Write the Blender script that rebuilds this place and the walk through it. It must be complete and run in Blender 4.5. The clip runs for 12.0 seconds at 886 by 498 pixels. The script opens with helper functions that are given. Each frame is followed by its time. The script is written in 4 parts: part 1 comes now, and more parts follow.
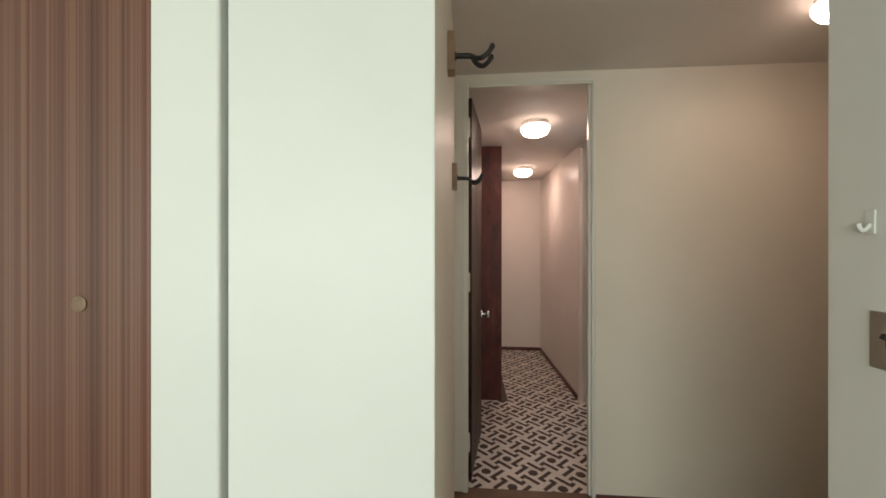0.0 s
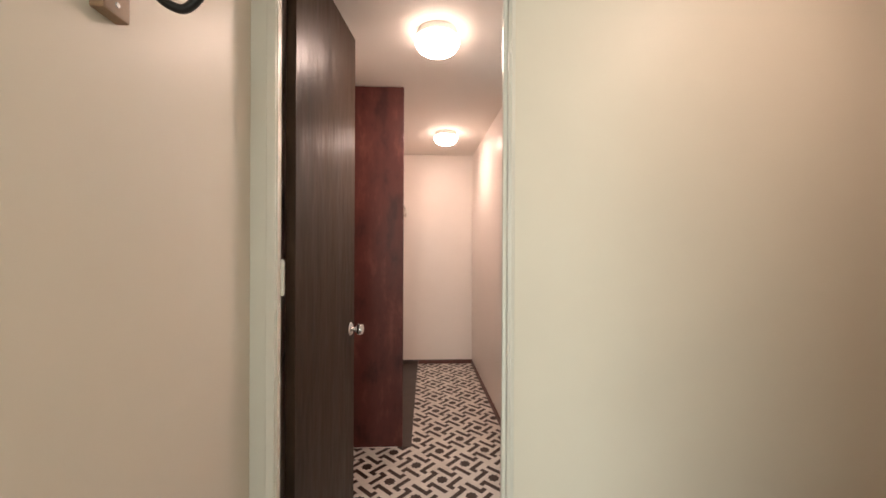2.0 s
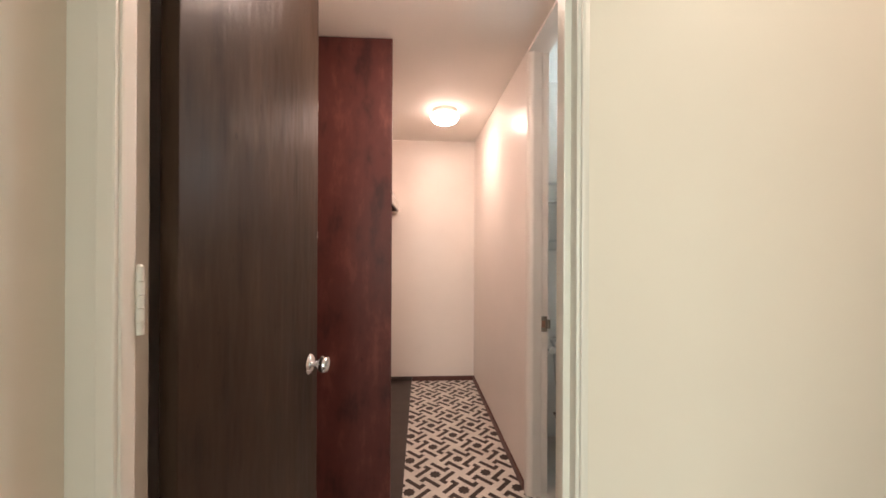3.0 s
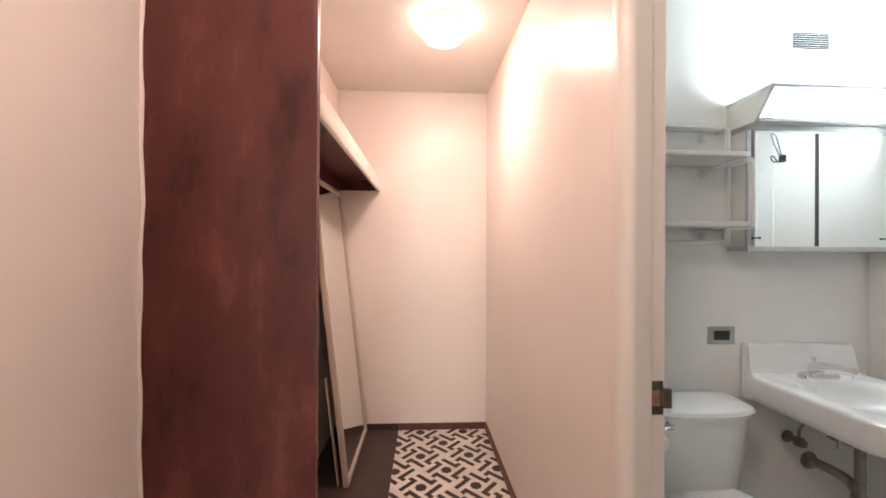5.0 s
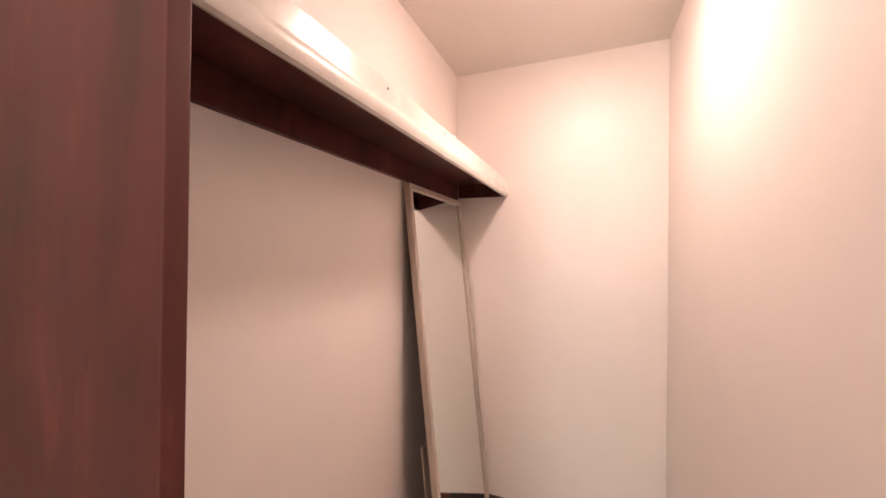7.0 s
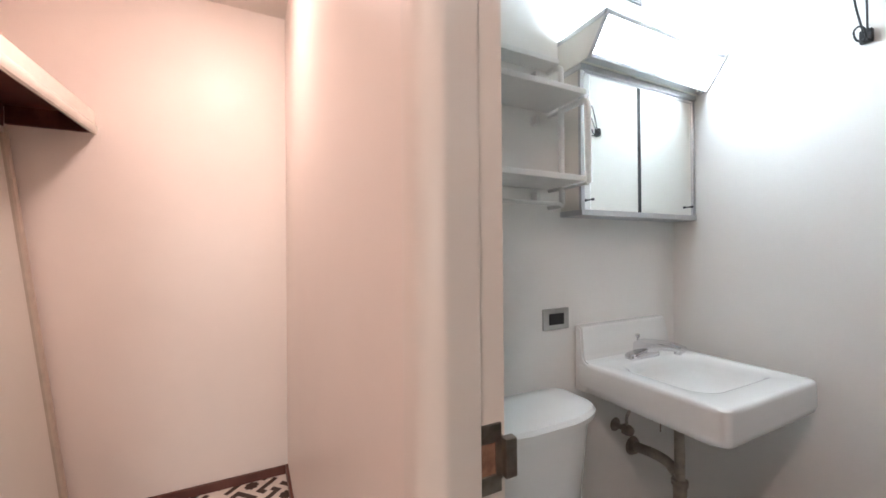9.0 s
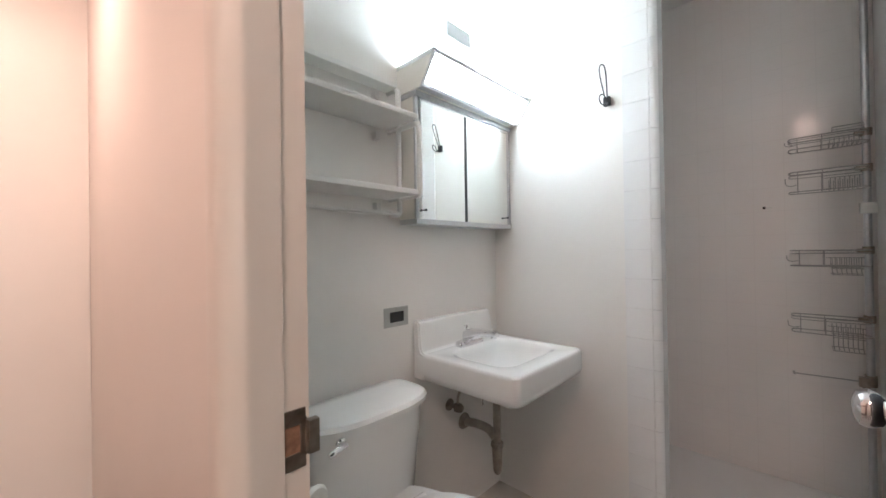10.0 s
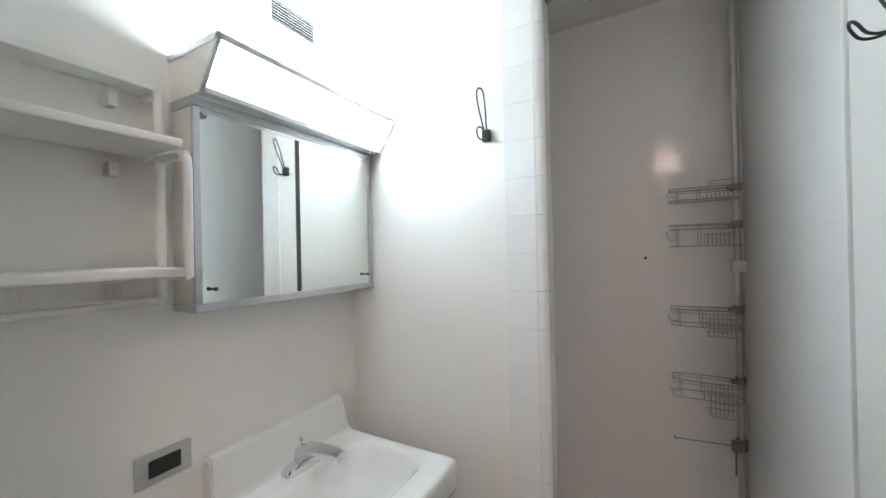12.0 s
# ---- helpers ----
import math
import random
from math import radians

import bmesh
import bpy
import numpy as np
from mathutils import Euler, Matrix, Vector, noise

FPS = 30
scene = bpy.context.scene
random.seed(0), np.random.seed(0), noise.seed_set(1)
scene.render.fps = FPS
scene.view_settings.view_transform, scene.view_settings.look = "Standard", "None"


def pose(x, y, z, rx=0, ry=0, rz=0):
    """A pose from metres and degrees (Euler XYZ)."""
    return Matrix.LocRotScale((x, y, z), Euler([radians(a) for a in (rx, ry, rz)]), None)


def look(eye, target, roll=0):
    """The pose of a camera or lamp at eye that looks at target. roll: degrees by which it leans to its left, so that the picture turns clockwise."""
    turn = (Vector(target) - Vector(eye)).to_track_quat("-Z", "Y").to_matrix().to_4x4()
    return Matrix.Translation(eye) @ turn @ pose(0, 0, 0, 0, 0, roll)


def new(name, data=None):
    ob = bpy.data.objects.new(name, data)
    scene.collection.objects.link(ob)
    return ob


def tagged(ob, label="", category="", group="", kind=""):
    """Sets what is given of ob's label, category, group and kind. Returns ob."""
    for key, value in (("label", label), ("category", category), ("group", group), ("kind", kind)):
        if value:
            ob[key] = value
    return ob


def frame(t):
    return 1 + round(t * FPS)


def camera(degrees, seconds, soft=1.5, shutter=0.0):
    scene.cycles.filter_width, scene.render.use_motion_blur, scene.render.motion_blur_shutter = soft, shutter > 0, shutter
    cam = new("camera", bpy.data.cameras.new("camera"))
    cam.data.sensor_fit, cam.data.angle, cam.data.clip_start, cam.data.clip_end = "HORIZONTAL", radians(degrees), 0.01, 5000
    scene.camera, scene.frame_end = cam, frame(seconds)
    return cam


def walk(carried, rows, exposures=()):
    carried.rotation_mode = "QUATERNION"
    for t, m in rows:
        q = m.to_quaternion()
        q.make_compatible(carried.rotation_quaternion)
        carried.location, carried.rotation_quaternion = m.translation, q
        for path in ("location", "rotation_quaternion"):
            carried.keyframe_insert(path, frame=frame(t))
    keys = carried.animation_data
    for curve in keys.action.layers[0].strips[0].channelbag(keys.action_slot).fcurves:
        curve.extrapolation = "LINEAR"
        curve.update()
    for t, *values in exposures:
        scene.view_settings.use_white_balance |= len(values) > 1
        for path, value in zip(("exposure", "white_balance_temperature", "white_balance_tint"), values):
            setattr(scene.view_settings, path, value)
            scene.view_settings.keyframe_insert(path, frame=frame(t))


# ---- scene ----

# ---------------------------------------------------------------- camera
PATH = [
    (0.0, pose(0.060, 0.403, 1.431, 89.96, -0.03, 4.57)),
    (0.5, pose(0.242, 0.597, 1.433, 89.81, 0.03, -0.01)),
    (1.0, pose(0.343, 0.844, 1.403, 89.79, 0.05, -1.91)),
    (1.5, pose(0.450, 1.121, 1.372, 89.90, -0.09, -2.09)),
    (2.0, pose(0.490, 1.432, 1.324, 89.93, -0.26, -2.50)),
    (2.5, pose(0.490, 1.715, 1.315, 90.09, -0.31, -3.23)),
    (4.3, pose(0.540, 2.689, 1.287, 89.80, -0.22, -2.97)),
    (4.5, pose(0.555, 2.799, 1.275, 90.06, -0.30, -2.90)),
    (5.0, pose(0.579, 3.046, 1.275, 90.14, -0.29, -2.63)),
    (5.5, pose(0.590, 3.281, 1.309, 90.05, -0.34, -1.94)),
    (6.0, pose(0.619, 3.468, 1.360, 89.96, -0.33, 6.94)),
    (6.5, pose(0.671, 3.629, 1.389, 90.28, -0.55, 20.37)),
    (6.7, pose(0.680, 3.672, 1.392, 90.34, -0.60, 22.90)),
    (8.3, pose(0.801, 3.672, 1.227, 90.44, -0.26, -1.75)),
    (8.5, pose(0.823, 3.631, 1.188, 90.85, 0.13, -10.00)),
    (9.0, pose(0.904, 3.553, 1.164, 90.25, 0.47, -26.01)),
    (9.5, pose(0.917, 3.467, 1.154, 90.48, 0.55, -37.42)),
    (10.0, pose(0.922, 3.420, 1.173, 90.32, 0.88, -46.15)),
    (10.5, pose(0.914, 3.417, 1.206, 90.25, 0.99, -53.68)),
    (11.0, pose(0.993, 3.440, 1.283, 90.16, 1.22, -58.75)),
    (11.5, pose(1.164, 3.481, 1.366, 90.30, 1.30, -60.25)),
    (12.0, pose(1.371, 3.534, 1.408, 90.23, 1.16, -61.35)),
]
EXPOSURES = [
    (0.0, -0.76, 6500, 10), (0.5, -0.71, 6500, 10), (1.0, -0.25, 6450, 9), (2.0, 0.18, 6500, 10), (2.5, 0.26, 6500, 10), (4.5, 0.56, 6350, 12),
    (6.5, 0.60, 6300, 13), (8.5, 0.62, 6120, 13), (9.5, 0.50, 6150, 14), (10.5, 0.54, 6450, 14), (11.2, 0.58, 6300, 12), (12.0, 0.44, 6200, 11),
]
cam = camera(100.6, 12.0, soft=1.6)
walk(cam, PATH, EXPOSURES)

# ---------------------------------------------------------------- light
WARM = (1.0, 0.735, 0.62)
ENTRY = (1.0, 0.72, 0.57)
COOL = (0.80, 0.94, 1.0)
DOME_POWER = 100.0
DOME_SIDE = 0.12         # the bowl glows less towards its rim than under the bulb
TUBE_POWER = 23.0
TOP_POWER = 22.0
ENTRY_POWER = 58.0
DAY_POWER = 175.0

world = bpy.data.worlds.new("sky")
scene.world = world
world.use_nodes = True
wn = world.node_tree.nodes
sky = wn.new("ShaderNodeTexSky")
sky.sky_type = "NISHITA"
sky.sun_disc = False
sky.sun_elevation = radians(35)
sky.sun_rotation = radians(200)
world.node_tree.links.new(sky.outputs[0], wn["Background"].inputs[0])
wn["Background"].inputs[1].default_value = 0.1

day = bpy.data.lights.new("window_daylight", "AREA")
day.shape = "RECTANGLE"
day.size, day.size_y = 3.6, 1.35
day.energy = DAY_POWER
day.color = (0.88, 1.0, 0.93)
day_ob = new("window_daylight", day)
day_ob.matrix_world = look((-1.15, -3.22, 1.45), (-1.15, 0, 1.45))

# ---------------------------------------------------------------- materials


def M(nt, op, a, b=None, c=None):
    """A math node: numbers or sockets in, its output back."""
    n = nt.nodes.new("ShaderNodeMath")
    n.operation = op
    for i, v in enumerate((a, b, c)):
        if v is None:
            continue
        if isinstance(v, (int, float)):
            n.inputs[i].default_value = v
        else:
            nt.links.new(v, n.inputs[i])
    return n.outputs[0]


def mixc(nt, fac, a, b):
    n = nt.nodes.new("ShaderNodeMix")
    n.data_type = "RGBA"
    for sock, v in ((n.inputs[0], fac), (n.inputs[6], a), (n.inputs[7], b)):
        if isinstance(v, (int, float)):
            sock.default_value = v
        elif isinstance(v, tuple):
            sock.default_value = (*v, 1) if len(v) == 3 else v
        else:
            nt.links.new(v, sock)
    return n.outputs[2]


def noise_tex(nt, vec, scale, detail=3.0, rough=0.55, stretch=None):
    if stretch:
        mp = nt.nodes.new("ShaderNodeMapping")
        mp.inputs["Scale"].default_value = stretch
        nt.links.new(vec, mp.inputs[0])
        vec = mp.outputs[0]
    n = nt.nodes.new("ShaderNodeTexNoise")
    n.inputs["Scale"].default_value = scale
    n.inputs["Detail"].default_value = detail
    n.inputs["Roughness"].default_value = rough
    nt.links.new(vec, n.inputs["Vector"])
    return n.outputs["Fac"]


def ramp(nt, fac, stops):
    n = nt.nodes.new("ShaderNodeValToRGB")
    n.color_ramp.interpolation = "EASE"
    els = n.color_ramp.elements
    while len(els) < len(stops):
        els.new(0.5)
    for e, (p, c) in zip(els, stops):
        e.position = p
        e.color = (*c, 1)
    nt.links.new(fac, n.inputs[0])
    return n.outputs[0]


def start(name, rough=0.5, metal=0.0, spec=0.5, coat=0.0):
    m = bpy.data.materials.new(name)
    m.use_nodes = True
    nt = m.node_tree
    b = nt.nodes["Principled BSDF"]
    b.inputs["Roughness"].default_value = rough
    b.inputs["Metallic"].default_value = metal
    b.inputs["Specular IOR Level"].default_value = spec
    b.inputs["Coat Weight"].default_value = coat
    tc = nt.nodes.new("ShaderNodeTexCoord")
    return m, nt, b, tc.outputs["Object"]


def bump(nt, b, height, strength, dist):
    n = nt.nodes.new("ShaderNodeBump")
    n.inputs["Strength"].default_value = strength
    n.inputs["Distance"].default_value = dist
    nt.links.new(height, n.inputs["Height"])
    nt.links.new(n.outputs[0], b.inputs["Normal"])


def paint(name, col, rough=0.4, vary=0.05, relief=0.3, stain=None, spec=0.5):
    """Roller-laid wall paint: faint blotches, orange-peel relief, uneven sheen."""
    m, nt, b, v = start(name, rough, spec=spec)
    big = noise_tex(nt, v, 1.3, 4)
    fine = noise_tex(nt, v, 26, 3)
    dark = tuple(c * (1 - 2 * vary) for c in col)
    c1 = ramp(nt, big, [(0.1, dark), (0.9, col)])
    c2 = mixc(nt, M(nt, "MULTIPLY", fine, 0.12), c1, tuple(c * 0.93 for c in col))
    if stain:
        sp = noise_tex(nt, v, 5.5, 6, 0.7)
        c2 = mixc(nt, M(nt, "MULTIPLY", M(nt, "GREATER_THAN", sp, 0.69), 0.25), c2, stain)
    nt.links.new(c2, b.inputs["Base Color"])
    nt.links.new(M(nt, "ADD", M(nt, "MULTIPLY", big, 0.14), rough - 0.07), b.inputs["Roughness"])
    h = M(nt, "ADD", M(nt, "MULTIPLY", noise_tex(nt, v, 160, 2), 0.25), M(nt, "MULTIPLY", noise_tex(nt, v, 3.2, 2), 3.0))
    bump(nt, b, h, relief, 0.0012)
    return m


def plain(name, col, rough=0.4, metal=0.0, vary=0.08, scale=30.0, relief=0.0, coat=0.0, spec=0.5):
    m, nt, b, v = start(name, rough, metal, spec, coat)
    n = noise_tex(nt, v, scale, 4)
    nt.links.new(ramp(nt, n, [(0.15, tuple(c * (1 - vary * 2) for c in col)), (0.85, col)]), b.inputs["Base Color"])
    nt.links.new(M(nt, "ADD", M(nt, "MULTIPLY", noise_tex(nt, v, scale * 0.4, 3), 0.12), max(0.0, rough - 0.06)), b.inputs["Roughness"])
    if relief:
        bump(nt, b, noise_tex(nt, v, scale * 3, 3), relief, 0.001)
    return m


def wood(name, lo, mid, hi, rough, grain=(14, 14, 0.9), mottle=2.6, relief=0.15, fade=0.5, spec=0.5, drip=0.0):
    """Stained plywood: long grain, cloudy stain, small dark knots and scuffs."""
    m, nt, b, v = start(name, rough, spec=spec)
    g = noise_tex(nt, v, 3.0, 6, 0.65, grain)
    cloud = noise_tex(nt, v, mottle, 4, 0.6, (1.6, 1.6, 0.8))
    f = M(nt, "ADD", M(nt, "MULTIPLY", g, 1 - fade), M(nt, "MULTIPLY", cloud, fade))
    c = ramp(nt, f, [(0.34, lo), (0.5, mid), (0.66, hi)])
    spot = noise_tex(nt, v, 34, 3, 0.6, (1, 1, 0.5))
    c = mixc(nt, M(nt, "MULTIPLY", M(nt, "GREATER_THAN", spot, 0.70), 0.35), c, tuple(x * 0.7 for x in lo))
    nt.links.new(c, b.inputs["Base Color"])
    nt.links.new(M(nt, "ADD", M(nt, "MULTIPLY", cloud, 0.3), rough - 0.15), b.inputs["Roughness"])
    h = M(nt, "ADD", M(nt, "MULTIPLY", g, 0.12 if drip > 1 else 0.6), M(nt, "MULTIPLY", noise_tex(nt, v, 2.4, 3, 0.5, (5, 5, 0.7)), 1.0))
    if drip:
        runs = noise_tex(nt, v, 3.0, 2, 0.5, (4.5, 4.5, 1.2))
        h = M(nt, "ADD", h, M(nt, "MULTIPLY", runs, drip))
    bump(nt, b, h, relief, 0.004)
    return m


def veneer(name):
    """Straight striped veneer: fine upright bands in several browns."""
    m, nt, b, v = start(name, 0.42)
    wide = noise_tex(nt, v, 1.0, 2, 0.5, (22, 22, 0.02))
    fine = noise_tex(nt, v, 1.0, 4, 0.7, (110, 110, 0.12))
    f = M(nt, "ADD", M(nt, "MULTIPLY", wide, 0.55), M(nt, "MULTIPLY", fine, 0.45))
    c = ramp(nt, f, [(0.38, (0.050, 0.020, 0.014)), (0.46, (0.135, 0.055, 0.036)), (0.54, (0.205, 0.100, 0.066)), (0.60, (0.120, 0.036, 0.024))])
    nt.links.new(c, b.inputs["Base Color"])
    bump(nt, b, fine, 0.1, 0.001)
    return m


def patterned_vinyl(name, p, x0, y0, turn):
    """Cream floor with a brown pinwheel pattern: hooked bars along the diagonals and eight-lobed flowers, a repeat of 2p."""
    m, nt, b, v = start(name, 0.42, spec=0.4)
    mp = nt.nodes.new("ShaderNodeMapping")
    mp.vector_type = "TEXTURE"
    mp.inputs["Location"].default_value = (x0, y0, 0)
    mp.inputs["Rotation"].default_value = (0, 0, turn)
    mp.inputs["Scale"].default_value = (p, p, p)
    nt.links.new(v, mp.inputs[0])
    sp = nt.nodes.new("ShaderNodeSeparateXYZ")
    nt.links.new(mp.outputs[0], sp.inputs[0])
    X, Y = sp.outputs[0], sp.outputs[1]
    ix, iy = M(nt, "FLOOR", X), M(nt, "FLOOR", Y)
    odd = M(nt, "FLOORED_MODULO", M(nt, "ADD", ix, iy), 2.0)
    cx = M(nt, "SUBTRACT", M(nt, "SUBTRACT", X, ix), 0.5)
    cy = M(nt, "SUBTRACT", M(nt, "SUBTRACT", Y, iy), 0.5)
    even = M(nt, "SUBTRACT", 1.0, odd)
    cx, cy = (M(nt, "ADD", M(nt, "MULTIPLY", cx, even), M(nt, "MULTIPLY", cy, odd)),
              M(nt, "SUBTRACT", M(nt, "MULTIPLY", cy, even), M(nt, "MULTIPLY", cx, odd)))
    u = M(nt, "MULTIPLY", M(nt, "SUBTRACT", cx, cy), 0.7071)
    w = M(nt, "MULTIPLY", M(nt, "ADD", cx, cy), 0.7071)
    flip = M(nt, "SUBTRACT", 1.0, M(nt, "MULTIPLY", M(nt, "GREATER_THAN", w, 0.0), 2.0))
    u, w = M(nt, "MULTIPLY", u, flip), M(nt, "MULTIPLY", w, flip)

    def bar(uc, uh, wc, wh):
        du = M(nt, "SUBTRACT", M(nt, "ABSOLUTE", M(nt, "SUBTRACT", u, uc)), uh)
        dw = M(nt, "SUBTRACT", M(nt, "ABSOLUTE", M(nt, "SUBTRACT", w, wc)), wh)
        return M(nt, "MAXIMUM", du, dw)

    d = M(nt, "MINIMUM", bar(-0.24, 0.435, -0.265, 0.090), bar(0.11, 0.090, -0.185, 0.165))
    d = M(nt, "MINIMUM", d, bar(0.445, 0.090, -0.46, 0.37))
    wf = M(nt, "ADD", w, 0.7071)
    r = M(nt, "SQRT", M(nt, "ADD", M(nt, "MULTIPLY", u, u), M(nt, "MULTIPLY", wf, wf)))
    lobes = M(nt, "MULTIPLY", M(nt, "COSINE", M(nt, "MULTIPLY", M(nt, "ARCTAN2", wf, u), 8.0)), 0.020)
    d = M(nt, "MINIMUM", d, M(nt, "SUBTRACT", r, M(nt, "ADD", lobes, 0.205)))
    dark = M(nt, "LESS_THAN", M(nt, "ADD", d, M(nt, "MULTIPLY", M(nt, "SUBTRACT", noise_tex(nt, v, 240, 2), 0.5), 0.03)), 0.0)
    wear = noise_tex(nt, v, 7, 5, 0.6)
    light = ramp(nt, wear, [(0.2, (0.58, 0.525, 0.475)), (0.8, (0.77, 0.72, 0.66))])
    brown = ramp(nt, noise_tex(nt, v, 60, 3), [(0.3, (0.022, 0.011, 0.008)), (0.72, (0.058, 0.030, 0.021))])
    nt.links.new(mixc(nt, dark, light, brown), b.inputs["Base Color"])
    nt.links.new(M(nt, "ADD", M(nt, "MULTIPLY", wear, 0.25), 0.30), b.inputs["Roughness"])
    bump(nt, b, M(nt, "MULTIPLY", noise_tex(nt, v, 45, 3), 0.5), 0.12, 0.001)
    return m


def glazed(name, size, axes, col):
    """White glazed wall tile with shallow, narrow joints."""
    m, nt, b, v = start(name, 0.16, spec=0.5)
    sp = nt.nodes.new("ShaderNodeSeparateXYZ")
    nt.links.new(v, sp.inputs[0])
    ds = []
    for a in axes:
        f = M(nt, "FRACT", M(nt, "DIVIDE", sp.outputs["xyz".index(a)], size))
        ds.append(M(nt, "ABSOLUTE", M(nt, "SUBTRACT", f, 0.5)))
    e = M(nt, "MAXIMUM", ds[0], ds[1])
    joint = M(nt, "GREATER_THAN", e, 0.488)
    nt.links.new(mixc(nt, M(nt, "MULTIPLY", joint, 0.10), ramp(nt, noise_tex(nt, v, 2.0, 3), [(0.15, tuple(c * 0.95 for c in col)), (0.85, col)]), (0.55, 0.53, 0.5)), b.inputs["Base Color"])
    h = M(nt, "ADD", M(nt, "MULTIPLY", joint, -0.4), M(nt, "MULTIPLY", noise_tex(nt, v, 6, 2), 0.8))
    bump(nt, b, h, 0.16, 0.001)
    return m


def glow(name, col, power):
    m = bpy.data.materials.new(name)
    m.use_nodes = True
    b = m.node_tree.nodes["Principled BSDF"]
    b.inputs["Base Color"].default_value = (0.8, 0.8, 0.78, 1)
    b.inputs["Roughness"].default_value = 0.3
    b.inputs["Emission Color"].default_value = (*col, 1)
    b.inputs["Emission Strength"].default_value = power
    return m


CREAM = paint("cream_wall_paint", (0.83, 0.765, 0.66), 0.46)
HALLPAINT = paint("cream_semigloss_paint", (0.88, 0.795, 0.735), 0.33, spec=0.28)
HALLTRIM = paint("cream_gloss_trim_paint", (0.84, 0.765, 0.70), 0.34, 0.04, 0.25)
TRIM = paint("white_gloss_trim_paint", (0.80, 0.765, 0.69), 0.34, 0.04, 0.25)
LIVING = paint("white_wall_paint", (0.85, 0.85, 0.81), 0.42)
BATHPAINT = paint("white_bathroom_paint", (0.89, 0.87, 0.83), 0.36)
CEIL = paint("flat_ceiling_paint", (0.84, 0.79, 0.73), 0.7, 0.03, 0.5)
DARKDOOR = wood("black_brown_stain", (0.024, 0.014, 0.009), (0.043, 0.026, 0.017), (0.066, 0.042, 0.029), 0.36, (7, 7, 0.9), 3.5, 0.30, 0.5, 0.13, 3.0)
ENTRYDOOR = wood("black_door_stain", (0.006, 0.004, 0.003), (0.010, 0.007, 0.005), (0.017, 0.011, 0.008), 0.42, (7, 7, 0.9), 3.0, 0.15, 0.5, 0.15)
BATHDOOR = wood("charcoal_door_paint", (0.009, 0.009, 0.009), (0.013, 0.013, 0.013), (0.019, 0.018, 0.018), 0.50, (9, 9, 0.8), 2.0, 0.08, 0.5, 0.3)
REDWOOD = wood("red_mahogany_stain", (0.046, 0.012, 0.010), (0.096, 0.0255, 0.021), (0.175, 0.052, 0.043), 0.45, (6, 6, 1.2), 3.6, 0.14, 0.78, 0.3, 0.6)
VENEER = veneer("striped_veneer")
VINYL = patterned_vinyl("patterned_vinyl", 0.149, 0.562, 4.727, radians(1.0))
CLOSETFLOOR = plain("dark_brown_floor_paint", (0.062, 0.042, 0.034), 0.45, 0, 0.15, 12, 0.1)
FOYERFLOOR = plain("brown_wood_floor", (0.17, 0.09, 0.05), 0.4, 0, 0.2, 8, 0.1)
BATHFLOOR = plain("grey_floor_tile", (0.58, 0.54, 0.49), 0.4, 0, 0.1, 10, 0.1)
BASEBROWN = plain("brown_baseboard_paint", (0.135, 0.048, 0.036), 0.4, 0, 0.15, 14, 0.1)
CHROME = plain("chrome", (0.80, 0.80, 0.82), 0.12, 1.0, 0.03, 40)
NICKEL = plain("brushed_nickel", (0.55, 0.52, 0.48), 0.34, 1.0, 0.05, 60)
ALU = plain("aluminium", (0.62, 0.63, 0.64), 0.32, 1.0, 0.06, 30)
STEEL = plain("stainless_plate", (0.55, 0.54, 0.51), 0.33, 1.0, 0.05, 50)
OLDSTEEL = plain("tarnished_steel", (0.44, 0.38, 0.32), 0.42, 1.0, 0.3, 28, 0.2)
PIPE = plain("dull_pipe_metal", (0.52, 0.46, 0.39), 0.40, 0.65, 0.25, 22, 0.2)
BLACKIRON = plain("black_iron", (0.016, 0.016, 0.018), 0.42, 0, 0.2, 40)
BLACKPLASTIC = plain("black_plastic", (0.012, 0.010, 0.010), 0.35, 0, 0.1, 40)
WHITEPLASTIC = plain("white_plastic", (0.78, 0.78, 0.74), 0.35, 0, 0.03, 20)
SHELFWHITE = plain("white_enamel", (0.80, 0.79, 0.76), 0.36, 0, 0.03, 9)
CABWHITE = plain("cream_enamel_steel", (0.80, 0.78, 0.72), 0.37, 0, 0.03, 6)
PORCELAIN = plain("white_porcelain", (0.84, 0.84, 0.82), 0.10, 0, 0.015, 3, coat=0.4)
BLOCKWOOD = plain("light_maple", (0.40, 0.25, 0.15), 0.45, 0, 0.18, 25, 0.1)
FRAMEWOOD = plain("pale_champagne_frame", (0.55, 0.46, 0.38), 0.35, 0, 0.08, 18)
NOSING = plain("white_shelf_paint", (0.80, 0.75, 0.68), 0.20, 0, 0.08, 12, 0.1)
SHOWERTILE_X = glazed("shower_tile_on_x", 0.1115, "yz", (0.92, 0.89, 0.86))
SHOWERTILE_Y = glazed("shower_tile_on_y", 0.1115, "xz", (0.92, 0.91, 0.89))
TILE = plain("glazed_white_tile", (0.85, 0.85, 0.84), 0.14, 0, 0.02, 5)
RINGMETAL = plain("brushed_light_metal", (0.86, 0.82, 0.76), 0.5, 0.5, 0.04, 60)
GROUT = plain("pale_grout", (0.84, 0.835, 0.82), 0.8, 0, 0.1, 40)
DOME = glow("opal_glass_glow", WARM, DOME_POWER)
ENTRYDOME = glow("opal_glass_entry_glow", ENTRY, ENTRY_POWER)
DOMERIM = glow("opal_glass_rim_glow", WARM, DOME_POWER * DOME_SIDE)
